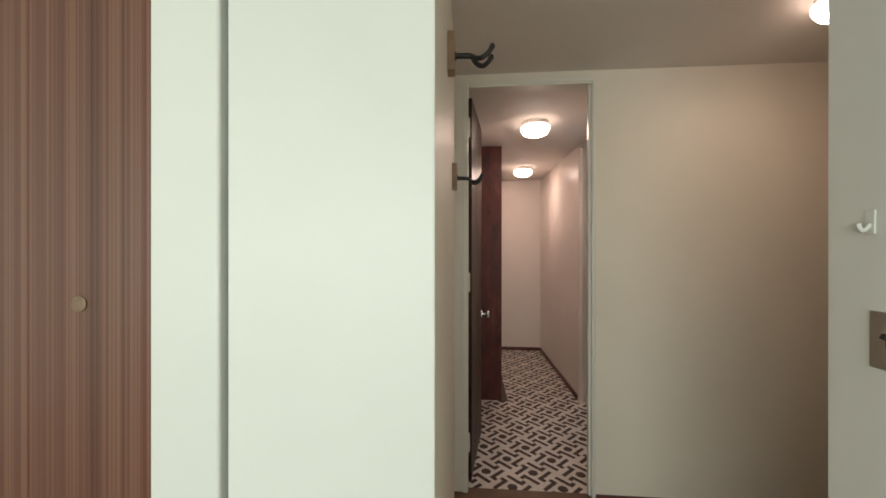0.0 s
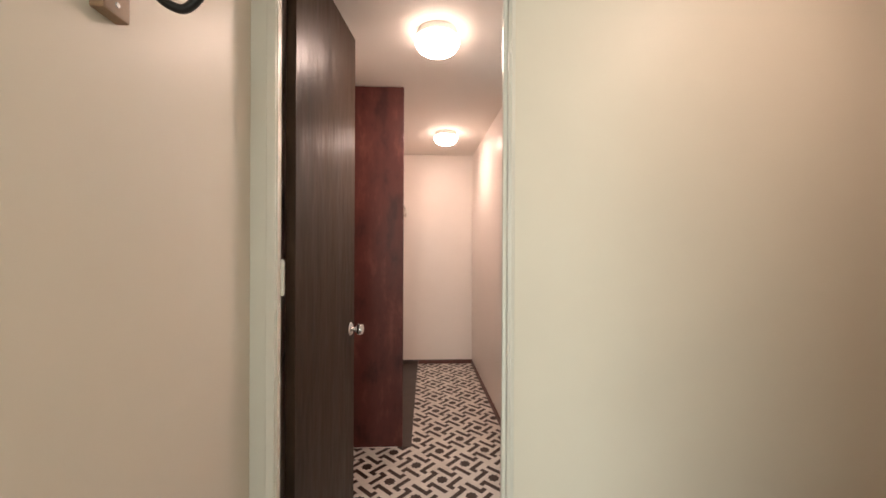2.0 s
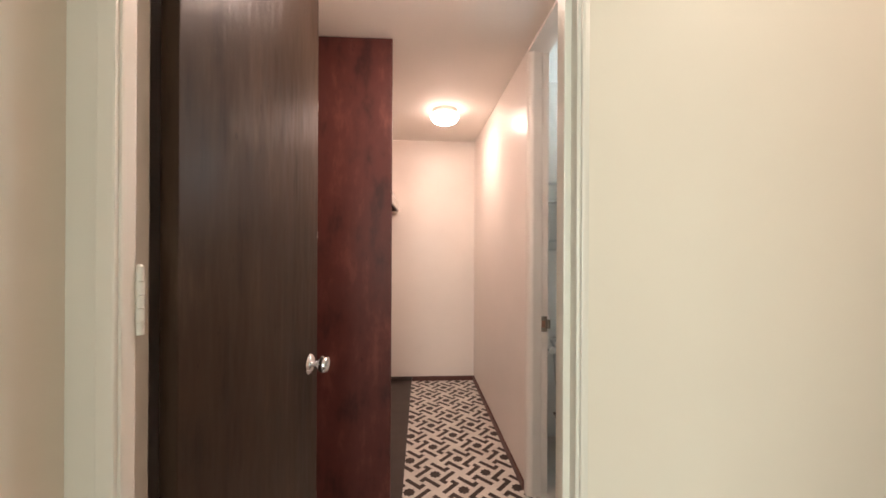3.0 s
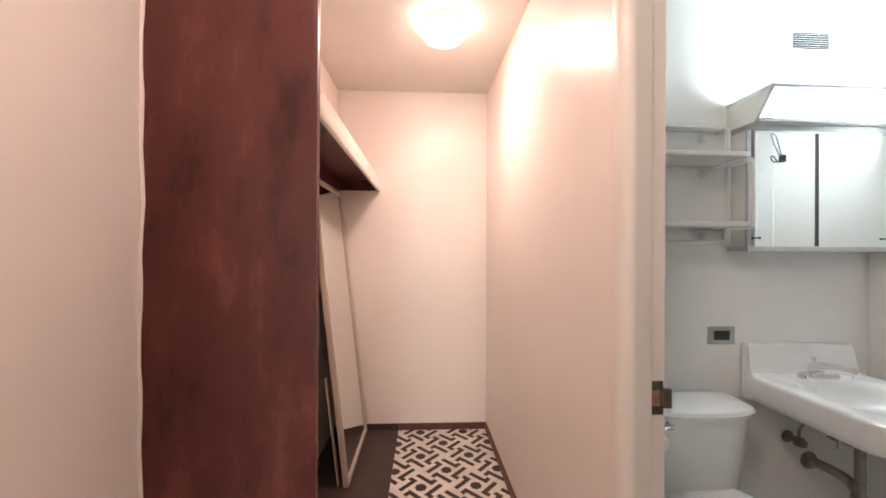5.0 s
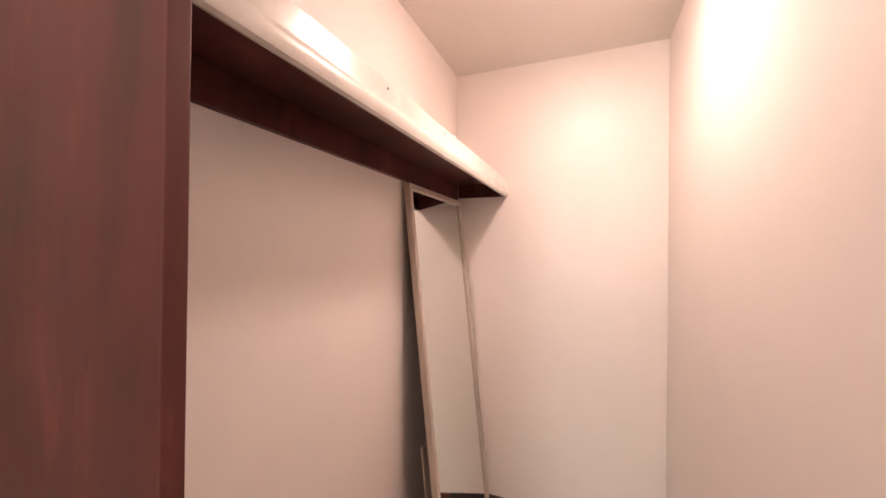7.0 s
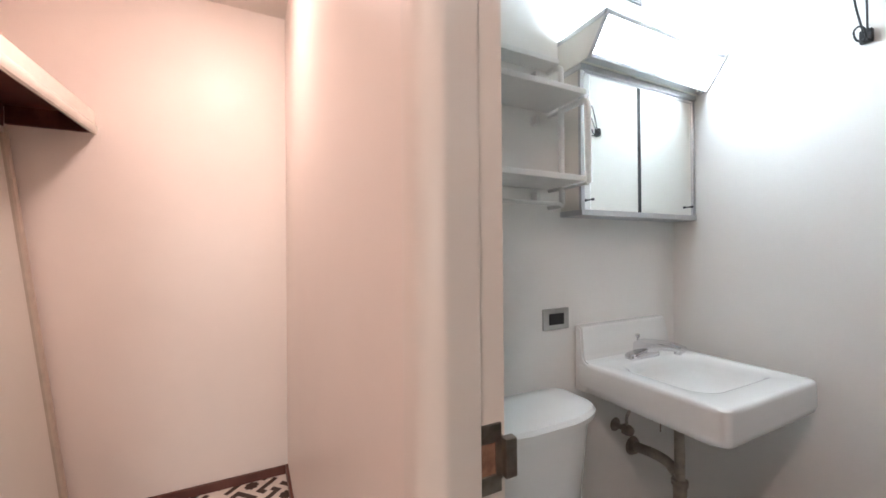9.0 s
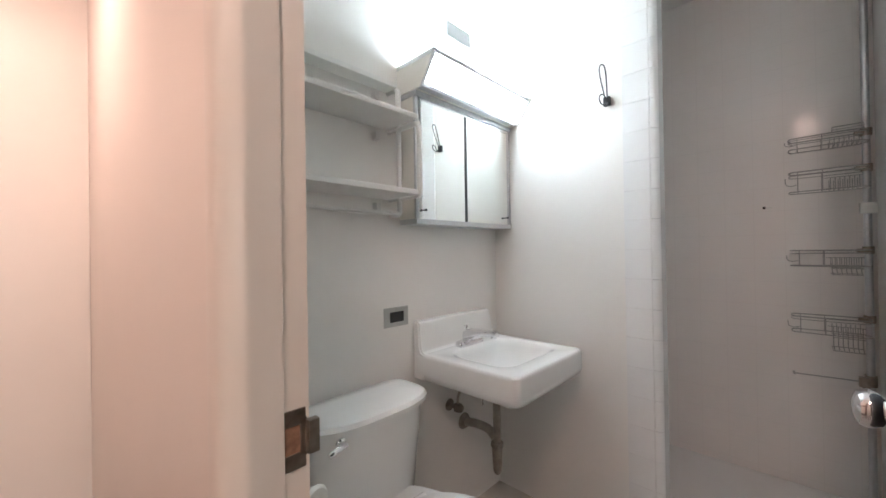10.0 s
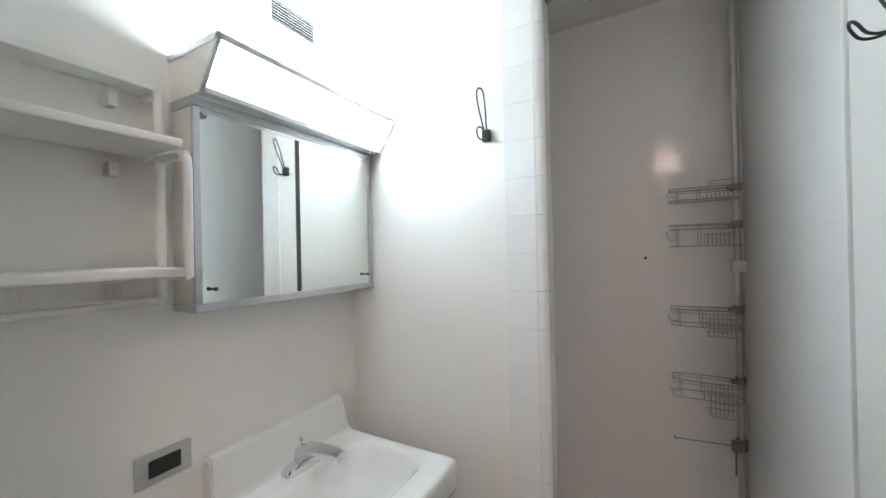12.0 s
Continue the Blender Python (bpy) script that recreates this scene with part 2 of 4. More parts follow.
ENTRYRIM = glow("opal_glass_entry_rim_glow", ENTRY, ENTRY_POWER * DOME_SIDE)
OPAL = glow("opal_glass_shoulder_glow", WARM, 15.0)
TOPDIFFUSER = glow("lamp_top_glow", COOL, TOP_POWER)
DIFFUSER = glow("lamp_diffuser_glow", COOL, TUBE_POWER)
MIRROR, _nt, _b, _v = start("silvered_mirror", 0.015, 1.0)
_b.inputs["Base Color"].default_value = (0.86, 0.89, 0.87, 1)
WIRE = plain("dull_wire", (0.46, 0.45, 0.44), 0.38, 1.0, 0.1, 60)
DARKEDGE = plain("dark_grey_metal", (0.07, 0.08, 0.08), 0.4, 0.3, 0.1, 40)
PULL = plain("worn_bronze_pull", (0.30, 0.20, 0.13), 0.5, 0.3, 0.2, 60)
RED = plain("bare_wood_mortise", (0.42, 0.22, 0.14), 0.7, 0, 0.3, 60)

# ---------------------------------------------------------------- mesh tools


def bm_box(lo, hi, bev=0.0, seg=2):
    bm = bmesh.new()
    bmesh.ops.create_cube(bm, size=1)
    for v in bm.verts:
        v.co = Vector([lo[i] + (v.co[i] + 0.5) * (hi[i] - lo[i]) for i in range(3)])
    if bev:
        bmesh.ops.bevel(bm, geom=bm.edges[:], offset=bev, segments=seg, affect="EDGES", profile=0.6)
        for f in bm.faces:
            if max(abs(c) for c in f.normal) > 0.9999:
                for e in f.edges:
                    e.smooth = False
    return bm


def bm_loft(loops, cap0=True, cap1=True):
    """Skin closed loops of equal length, in order."""
    bm = bmesh.new()
    rings = [[bm.verts.new(p) for p in lp] for lp in loops]
    n = len(rings[0])
    for a, b in zip(rings, rings[1:]):
        for i in range(n):
            bm.faces.new((a[i], a[(i + 1) % n], b[(i + 1) % n], b[i]))
    if cap0:
        bm.faces.new(list(reversed(rings[0])))
    if cap1:
        bm.faces.new(rings[-1])
    bmesh.ops.recalc_face_normals(bm, faces=bm.faces[:])
    return bm


def bm_prism(poly, axis, a, b, bev=0.0):
    """A polygon in the two other axes (in xyz order), pushed along axis from a to b."""
    def at(p, h):
        q = list(p)
        q.insert("xyz".index(axis), h)
        return Vector(q)
    bm = bm_loft([[at(p, a) for p in poly], [at(p, b) for p in poly]])
    if bev:
        bmesh.ops.bevel(bm, geom=bm.edges[:], offset=bev, segments=2, affect="EDGES", profile=0.6)
    return bm


def bm_lathe(profile, m=None, seg=28):
    """Radius and height pairs, turned round z, then moved by m."""
    m = m or Matrix()
    loops = [[m @ Vector((max(r, 1e-4) * math.cos(2 * math.pi * i / seg), max(r, 1e-4) * math.sin(2 * math.pi * i / seg), h)) for i in range(seg)] for r, h in profile]
    return bm_loft(loops)


def curve_pts(pts, n=6, closed=False):
    """A smooth line through points."""
    P = [Vector(p) for p in pts]
    out = []
    cnt = len(P) if closed else len(P) - 1
    for i in range(cnt):
        p1, p2 = P[i], P[(i + 1) % len(P)]
        p0 = P[i - 1] if (i or closed) else p1 * 2 - p2
        p3 = P[(i + 2) % len(P)] if (closed or i + 2 < len(P)) else p2 * 2 - p1
        for k in range(n):
            t = k / n
            out.append(0.5 * ((2 * p1) + (p2 - p0) * t + (2 * p0 - 5 * p1 + 4 * p2 - p3) * t * t + (3 * p1 - p0 - 3 * p2 + p3) * t ** 3))
    if not closed:
        out.append(P[-1])
    return out


def bm_tube(pts, r, seg=8, closed=False):
    """A round bar along points; r a number or one radius a point."""
    P = [Vector(p) for p in pts]
    n = len(P)
    R = [r] * n if isinstance(r, (int, float)) else list(r)
    loops = []
    nrm = None
    for i in range(n):
        if closed:
            d = (P[(i + 1) % n] - P[i - 1]).normalized()
        else:
            d = (P[min(i + 1, n - 1)] - P[max(i - 1, 0)]).normalized()
        if nrm is None:
            nrm = d.orthogonal().normalized()
        else:
            nrm = (nrm - d * nrm.dot(d)).normalized()
        bi = d.cross(nrm)
        loops.append([P[i] + R[i] * (nrm * math.cos(2 * math.pi * k / seg) + bi * math.sin(2 * math.pi * k / seg)) for k in range(seg)])
    if closed:
        loops.append(loops[0])
        bm = bm_loft(loops, False, False)
        bmesh.ops.remove_doubles(bm, verts=bm.verts[:], dist=1e-6)
        return bm
    return bm_loft(loops)


def merge(*bms):
    me = bpy.data.meshes.new("tmp")
    out = bmesh.new()
    for b in bms:
        b.to_mesh(me)
        out.from_mesh(me)
        b.free()
    bpy.data.meshes.remove(me)
    return out


def moved(bm, m):
    bmesh.ops.transform(bm, matrix=m, verts=bm.verts[:])
    return bm


def mesh_of(name, bm, mat, soft=True):
    me = bpy.data.meshes.new(name)
    for f in bm.faces:
        f.smooth = soft
    if soft:
        for e in bm.edges:
            if len(e.link_faces) == 2 and e.calc_face_angle(0) > radians(38):
                e.smooth = False
    bm.to_mesh(me)
    bm.free()
    me.materials.append(mat)
    return me


def part(name, bm, mat, parent=None, label="", soft=True):
    ob = new(name, mesh_of(name, bm, mat, soft))
    if parent is not None:
        ob.parent = parent
        if label:
            ob["label"] = label
    return ob


def struct(name, bm, mat, label="", category=""):
    return tagged(part(name, bm, mat), label, category, kind="structure")


def thing(name, at, label, category, group="", kind=""):
    """An Empty at the base of a thing; its parts are built in world places and hung under it."""
    ob = new(name)
    ob.empty_display_size = 0.05
    ob.location = at
    bpy.context.view_layer.update()
    return tagged(ob, label, category, group, kind)


def under(parent, name, bm, mat, label="", soft=True):
    """A part built in world places, under a thing with its own place."""
    bpy.context.view_layer.update()
    moved(bm, parent.matrix_world.inverted())
    return part(name, bm, mat, parent, label, soft)


def rrect(cx, cy, hx, hy, z, n=48, e=5.0):
    """A rounded rectangle (superellipse) of n points at height z."""
    out = []
    for i in range(n):
        a = 2 * math.pi * (i + 0.5) / n
        c, s = math.cos(a), math.sin(a)
        out.append(Vector((cx + hx * math.copysign(abs(c) ** (2 / e), c), cy + hy * math.copysign(abs(s) ** (2 / e), s), z)))
    return out

# ---------------------------------------------------------------- structure
HALL_TOP, FOYER_TOP, BATH_TOP = 2.398, 2.459, 2.490
XR, XB = 1.014, 1.162          # hall and bathroom face of the wall between them
XW = -0.050                    # left wall of the hall
YD, YD2 = 2.584, 2.660         # wall with the hall door
YE = 5.668                     # end wall of the hall
YS = 4.527                     # bathroom wall behind sink and toilet
XK, YK = 2.463, 3.781          # bathroom wall beside the shower, and its corner
YN, XZ = 3.170, 3.270          # near wall and shower back wall
DOOR_L, DOOR_R, DOOR_T = 0.037, 0.743, 2.380
BD0, BD1, BD_T = 3.226, 3.924, 2.370   # bathroom door opening along y
TOP = 2.62

# floors
struct("floor", bm_box((XW - 0.1, YD + 0.03, -0.10), (1.10, YE + 0.1, 0.0)), VINYL, "cream vinyl floor with brown pinwheel pattern", "floor")
struct("floor", bm_box((-3.4, -3.4, -0.10), (3.3, YD + 0.03, -0.001)), FOYERFLOOR, "brown wooden floor of the entry", "floor")
struct("floor", bm_box((1.10, YN - 0.1, -0.10), (XK + 0.03, YS + 0.1, 0.002)), BATHFLOOR, "pale grey bathroom floor", "floor")
struct("floor", bm_box((XW, 3.885, 0.0), (0.391, YE, 0.004)), CLOSETFLOOR, "dark brown painted closet floor", "floor")

# ceilings
struct("ceiling", bm_box((XW - 0.1, YD2, HALL_TOP), (XR + 0.08, YE + 0.1, TOP - 0.01)), CEIL, "flat painted hall ceiling", "ceiling")
struct("ceiling", bm_box((-3.4, -3.4, FOYER_TOP), (3.3, YD, TOP)), CEIL, "flat painted entry ceiling", "ceiling")
struct("ceiling", bm_box((XB, YN, BATH_TOP), (XZ, YS, TOP)), BATHPAINT, "white bathroom ceiling", "ceiling")

# hall walls
struct("wall_west", bm_box((XW - 0.1, YD2, 0), (XW, YE, HALL_TOP)), HALLPAINT, "cream painted hall wall", "wall")
struct("wall_north", bm_box((XW - 0.1, YE, 0), (XR - 0.001, YE + 0.1, HALL_TOP)), HALLPAINT, "cream painted end wall", "wall")


def split_wall(name, lo, hi, gap0, gap1, axis, head, mat_a, label, side=None, mat_b=None):
    """A wall with one opening from gap0 to gap1 along axis, up to head."""
    i = "xyz".index(axis)
    pieces = []
    for a, b, z0 in ((lo[i], gap0, lo[2]), (gap1, hi[i], lo[2]), (gap0, gap1, head)):
        p, q = list(lo), list(hi)
        p[i], q[i], p[2] = a, b, z0
        pieces.append(bm_box(p, q))
    ob = struct(name, merge(*pieces), mat_a, label, "wall")
    if mat_b is not None:
        ob.data.materials.append(mat_b)
        for f in ob.data.polygons:
            if side(f.normal):
                f.material_index = 1
    return ob


def xr(y):
    """Hall face of the slightly skewed wall towards the bathroom."""
    return 1.014 + (YE - y) * 0.0252


def skew_piece(y0, y1, z0, z1):
    return bm_prism([(xr(y0), y0), (XB, y0), (XB, y1), (xr(y1), y1)], "z", z0, z1)


east = struct("wall_east", merge(skew_piece(YD2, BD0 - 0.012, 0, TOP), skew_piece(BD1 + 0.012, YE + 0.1, 0, TOP), skew_piece(BD0 - 0.012, BD1 + 0.012, BD_T + 0.012, TOP)),
              HALLPAINT, "cream painted wall between hall and bathroom", "wall")
east.data.materials.append(BATHPAINT)
for f in east.data.polygons:
    if f.normal.x > 0.5:
        f.material_index = 1

# wall with the hall door and the entrance door
ENT0, ENT1, ENT_T = 2.084, 2.960, 2.405
ob = struct("wall_south", merge(
    bm_box((-0.20, YD, 0), (DOOR_L - 0.03, YD2, TOP)), bm_box((DOOR_R + 0.015, YD, 0), (ENT0 - 0.03, YD2, TOP)),
    bm_box((ENT1 + 0.03, YD, 0), (3.3, YD2, TOP)), bm_box((DOOR_L - 0.03, YD, DOOR_T + 0.03), (DOOR_R + 0.015, YD2, TOP)),
    bm_box((ENT0 - 0.03, YD, ENT_T + 0.03), (ENT1 + 0.03, YD2, TOP))), CREAM, "cream painted wall of the entry", "wall")

# entry: slightly skewed side wall, its end, and the room behind
struct("wall_entry_side", bm_prism([(-0.003, 1.091), (-0.045, YD), (-0.165, YD), (-0.12, 1.091)], "z", 0, FOYER_TOP), CREAM, "cream painted entry wall with instrument hangers", "wall")
end = struct("wall_end", bm_box((-0.352, 0.993, 0), (0.0, 1.09, FOYER_TOP), 0.004), LIVING, "white painted wall end", "wall")
end.data.materials.append(CREAM)
for f in end.data.polygons:
    if f.normal.x > 0.9:
        f.material_index = 1
struct("wall_closet", bm_box((-3.4, 1.02, 0), (-1.30, 1.12, FOYER_TOP)), LIVING, "white painted wall beside the closet", "wall")
struct("wall_closet_head", bm_box((-1.30, 1.02, 2.30), (-0.487, 1.12, FOYER_TOP)), LIVING, "white painted wall over the closet", "wall")
struct("wall_living_east", bm_box((0.886, -3.4, 0), (1.0, 1.33, FOYER_TOP), 0.004), LIVING, "white painted wall with a light switch", "wall")
struct("wall_entry_front", bm_box((1.0, 1.22, 0), (3.3, 1.33, FOYER_TOP)), CREAM, "cream painted entry wall", "wall")
struct("wall_entry_east", bm_box((3.2, 1.33, 0), (3.3, YD, FOYER_TOP)), CREAM, "cream painted entry wall", "wall")
struct("wall_living_west", bm_box((-3.5, -3.4, 0), (-3.4, 1.12, FOYER_TOP)), LIVING, "white painted room wall", "wall")
split_wall("wall_living_south", (-3.4, -3.4, 0), (0.886, -3.3, FOYER_TOP), -3.0, 0.70, "x", 2.15, LIVING, "white painted window wall")
struct("wall_under_window", bm_box((-3.0, -3.4, 0), (0.70, -3.3, 0.75)), LIVING, "white painted wall below the window", "wall")
win = thing("window_1", (-1.15, -3.35, 0.75), "wide white framed window letting daylight in", "window", kind="structure")
for lo, hi in (((-3.0, 0.75), (-2.95, 2.15)), ((0.65, 0.75), (0.70, 2.15)), ((-2.95, 2.10), (0.65, 2.15)), ((-2.95, 0.75), (0.65, 0.80)), ((-1.175, 0.80), (-1.125, 2.10))):
    under(win, "window_frame", bm_box((lo[0], -3.37, lo[1]), (hi[0], -3.33, hi[1])), TRIM)

# bathroom walls
struct("wall_sink", bm_box((XB, YS, 0), (XK + 0.1, YS + 0.1, TOP)), BATHPAINT, "white painted bathroom wall behind the sink", "wall")
struct("wall_hook", bm_box((XK, 3.907, 0), (XK + 0.1, YS, TOP)), BATHPAINT, "white painted bathroom wall with a wire hook", "wall")
struct("wall_near", bm_box((XB, YN - 0.1, 0), (2.40, YN, TOP)), BATHPAINT, "white painted bathroom wall behind the door", "wall")
struct("wall_shower_back", bm_box((XZ, YN - 0.1, 0), (XZ + 0.1, 4.15, TOP)), SHOWERTILE_X, "glazed white shower wall", "wall")
struct("wall_shower_near", bm_box((2.402, YN - 0.1, 0), (XZ, YN + 0.008, TOP), 0.003), SHOWERTILE_Y, "glazed white shower wall", "wall")
struct("wall_shower_jamb", bm_box((XK + 0.012, YK + 0.006, 0), (XK + 0.1, 3.906, TOP), 0.006, 3), TILE, "glazed white shower jamb", "wall")
struct("wall_shower_side", bm_box((XK + 0.1, 4.05, 0), (XZ, 4.15, TOP)), SHOWERTILE_Y, "glazed white shower side wall", "wall")
struct("shower_floor", bm_box((XK + 0.1, YN, 0), (XZ, 4.05, 0.077)), TILE, "white shower pan floor", "floor")
struct("shower_curb", bm_box((XK - 0.01, YN, 0), (XK + 0.099, YK, 0.13), 0.012), TILE, "white shower curb", "curb")

# baseboards
for lo, hi in (((0.395, YE - 0.012, 0), (XR - 0.012, YE, 0.045)),):
    struct("baseboard", bm_box(lo, hi, 0.003), BASEBROWN, "low brown painted baseboard", "baseboard")
for y0, y1 in ((BD1 + 0.044, YE), (YD2 + 0.005, BD0 - 0.044)):
    struct("baseboard", bm_prism([(xr(y0) - 0.012, y0), (xr(y0), y0), (xr(y1), y1), (xr(y1) - 0.012, y1)], "z", 0, 0.045), BASEBROWN, "low brown painted baseboard", "baseboard")
struct("baseboard", bm_box((XW, YE - 0.010, 0.004), (0.394, YE, 0.045), 0.003), CLOSETFLOOR, "low dark baseboard inside the closet", "baseboard")
struct("baseboard", bm_box((XW, 3.91, 0.004), (XW + 0.010, YE - 0.010, 0.045), 0.003), CLOSETFLOOR, "low dark baseboard inside the closet", "baseboard")
struct("baseboard", bm_box((DOOR_R + 0.025, YD - 0.010, 0), (ENT0 - 0.055, YD, 0.018), 0.003), BASEBROWN, "low dark baseboard strip", "baseboard")

# hall door trim: thin steel liner with a narrow raised face
hall_trim = thing("trim", (0.39, YD, 0), "white painted metal door surround", "door trim", kind="structure")
under(hall_trim, "jamb", merge(bm_box((-0.046, YD - 0.016, 0), (DOOR_L, YD + 0.014, DOOR_T + 0.036), 0.004), bm_box((-0.046, YD + 0.014, 0), (0.010, YD2 + 0.004, DOOR_T + 0.036), 0.003)), TRIM)
under(hall_trim, "bead", bm_box((0.004, YD - 0.024, 0), (DOOR_L - 0.004, YD - 0.014, DOOR_T + 0.02), 0.004), TRIM)
under(hall_trim, "jamb", bm_box((DOOR_R, YD - 0.012, 0), (DOOR_R + 0.022, YD2 + 0.004, DOOR_T + 0.036), 0.004), TRIM)
under(hall_trim, "bead", bm_box((DOOR_R + 0.006, YD - 0.018, 0), (DOOR_R + 0.015, YD - 0.010, DOOR_T + 0.02), 0.003), TRIM)
under(hall_trim, "stop", bm_box((DOOR_R - 0.012, YD + 0.012, 0), (DOOR_R + 0.001, YD + 0.034, DOOR_T), 0.003), TRIM)
under(hall_trim, "head", bm_box((DOOR_L, YD - 0.012, DOOR_T), (DOOR_R, YD2 + 0.004, DOOR_T + 0.036), 0.004), TRIM)
under(hall_trim, "bead", bm_box((DOOR_L, YD - 0.018, DOOR_T + 0.012), (DOOR_R, YD - 0.010, DOOR_T + 0.022), 0.003), TRIM)

# entrance door trim
ent_trim = thing("trim", (2.5, YD, 0), "white painted entrance door surround", "door trim", kind="structure")
for a, b in ((ENT0 - 0.052, ENT0), (ENT1, ENT1 + 0.052)):
    under(ent_trim, "jamb", bm_box((a, YD - 0.014, 0), (b, YD2 + 0.004, ENT_T + 0.03), 0.004), TRIM)
under(ent_trim, "bead", bm_box((ENT0 - 0.050, YD - 0.022, 0), (ENT0 - 0.032, YD - 0.012, ENT_T + 0.02), 0.004), TRIM)
under(ent_trim, "head", bm_box((ENT0, YD - 0.014, ENT_T), (ENT1, YD2 + 0.004, ENT_T + 0.03), 0.004), TRIM)

# bathroom door trim: moulded casing on the hall side, liner with a rabbet for the door
bath_trim = thing("trim", (XR, 3.55, 0), "white painted moulded bathroom door surround", "door trim", kind="structure")


def liner(y_in, way):
    """Pressed frame round one side of the opening: narrow face on the hall, rolled edge, flat, stop and rabbet. way points into the wall."""
    x0 = xr(y_in)
    return bm_prism([(x0 - 0.001, y_in + way * 0.042), (x0 - 0.007, y_in + way * 0.040), (x0 - 0.009, y_in + way * 0.030), (x0 - 0.008, y_in + way * 0.006), (x0 - 0.004, y_in - way * 0.004),
                     (x0 + 0.006, y_in - way * 0.010), (x0 + 0.018, y_in - way * 0.0155), (x0 + 0.026, y_in - way * 0.016), (x0 + 0.032, y_in - way * 0.0125), (1.122, y_in - way * 0.012), (1.127, y_in - way * 0.010), (1.128, y_in), (XB + 0.004, y_in), (XB + 0.004, y_in + way * 0.011), (x0 + 0.004, y_in + way * 0.011), (x0 + 0.002, y_in + way * 0.042)], "z", 0, BD_T)


under(bath_trim, "jamb", liner(BD1, 1), HALLTRIM)
under(bath_trim, "jamb", liner(BD0, -1), HALLTRIM)
under(bath_trim, "head", bm_prism([(xr(BD0) - 0.008, BD0 - 0.042), (XB + 0.004, BD0 - 0.042), (XB + 0.004, BD1 + 0.042), (xr(BD1) - 0.008, BD1 + 0.042)], "z", BD_T, BD_T + 0.0115), HALLTRIM)
strike = under(bath_trim, "strike_plate", merge(
    bm_box((1.130, BD1 - 0.003, 0.875), (1.160, BD1 + 0.001, 0.897), 0.0008), bm_box((1.130, BD1 - 0.003, 0.935), (1.160, BD1 + 0.001, 0.957), 0.0008),
    bm_box((1.152, BD1 - 0.003, 0.89), (1.162, BD1 + 0.001, 0.942), 0.0008),
    bm_box((1.160, BD1 - 0.0125, 0.893), (1.176, BD1 - 0.001, 0.940), 0.0015)), OLDSTEEL, "tarnished steel strike plate")
under(bath_trim, "mortise", bm_box((1.131, BD1 - 0.0012, 0.897), (1.152, BD1 + 0.001, 0.935)), RED, "bare wood in the strike opening")

# ---------------------------------------------------------------- doors


def knob_set(parent, base, normal, mat=CHROME, label="chrome door knob"):
    """A round knob on a domed rose; base lies on the leaf's face."""
    q = Vector(normal).to_track_quat("Z", "Y").to_matrix().to_4x4()
    m = Matrix.Translation(base) @ q
    k = under(parent, "knob", bm_lathe([(0.010, 0.006), (0.011, 0.026), (0.016, 0.032), (0.024, 0.038), (0.0275, 0.047), (0.0275, 0.054), (0.024, 0.061), (0.014, 0.065), (0.0, 0.066)], m), mat, label)
    bpy.context.view_layer.update()
    r = bm_lathe([(0.0, 0.0), (0.033, 0.0), (0.034, 0.003), (0.031, 0.008), (0.022, 0.012), (0.012, 0.014), (0.0, 0.014)], m)
    moved(r, k.matrix_world.inverted())
    part("rose", r, mat, k)
    return k


# hall door, standing open against the hall's side
hd0, hd1 = Vector((0.056, 2.668, 0)), Vector((0.131, 3.276, 0))
along = (hd1 - hd0).normalized()
face_n = Vector((along.y, -along.x, 0))
hall_door = thing("door_1", hd0, "dark stained flush door standing open into the hall", "door", kind="structure")
mdoor = Matrix(((along.x, face_n.x, 0, hd0.x), (along.y, face_n.y, 0, hd0.y), (0, 0, 1, 0), (0, 0, 0, 1)))
leaf_len = (hd1 - hd0).length
under(hall_door, "leaf", moved(bm_box((0, -0.036, 0.012), (leaf_len, 0, 2.357), 0.0025), mdoor), DARKDOOR)
knob_set(hall_door, mdoor @ Vector((leaf_len - 0.062, 0, 0.936)), face_n)
knob_set(hall_door, mdoor @ Vector((leaf_len - 0.062, -0.036, 0.936)), -face_n)
for z in (0.22, 1.175, 2.10):
    knuckles = [bm_tube([(DOOR_L + 0.003, YD + 0.017, z + k * 0.0215), (DOOR_L + 0.003, YD + 0.017, z + k * 0.0215 + 0.0205)], 0.0066 if k % 2 else 0.0060, 12) for k in range(5)]
    tip = bm_lathe([(0.0048, 0), (0.0052, 0.003), (0.003, 0.006), (0, 0.007)], Matrix.Translation((DOOR_L + 0.003, YD + 0.017, z + 0.1065)), 12)
    under(hall_door, "hinge", merge(*knuckles, tip, bm_box((DOOR_L - 0.006, YD + 0.0135, z + 0.003), (DOOR_L + 0.001, YD + 0.0165, z + 0.104), 0.0006)), TRIM, "white painted hinge")
under(hall_door, "latch", moved(bm_box((leaf_len - 0.001, -0.030, 0.905), (leaf_len + 0.0015, -0.006, 0.965), 0.0006), mdoor), NICKEL)

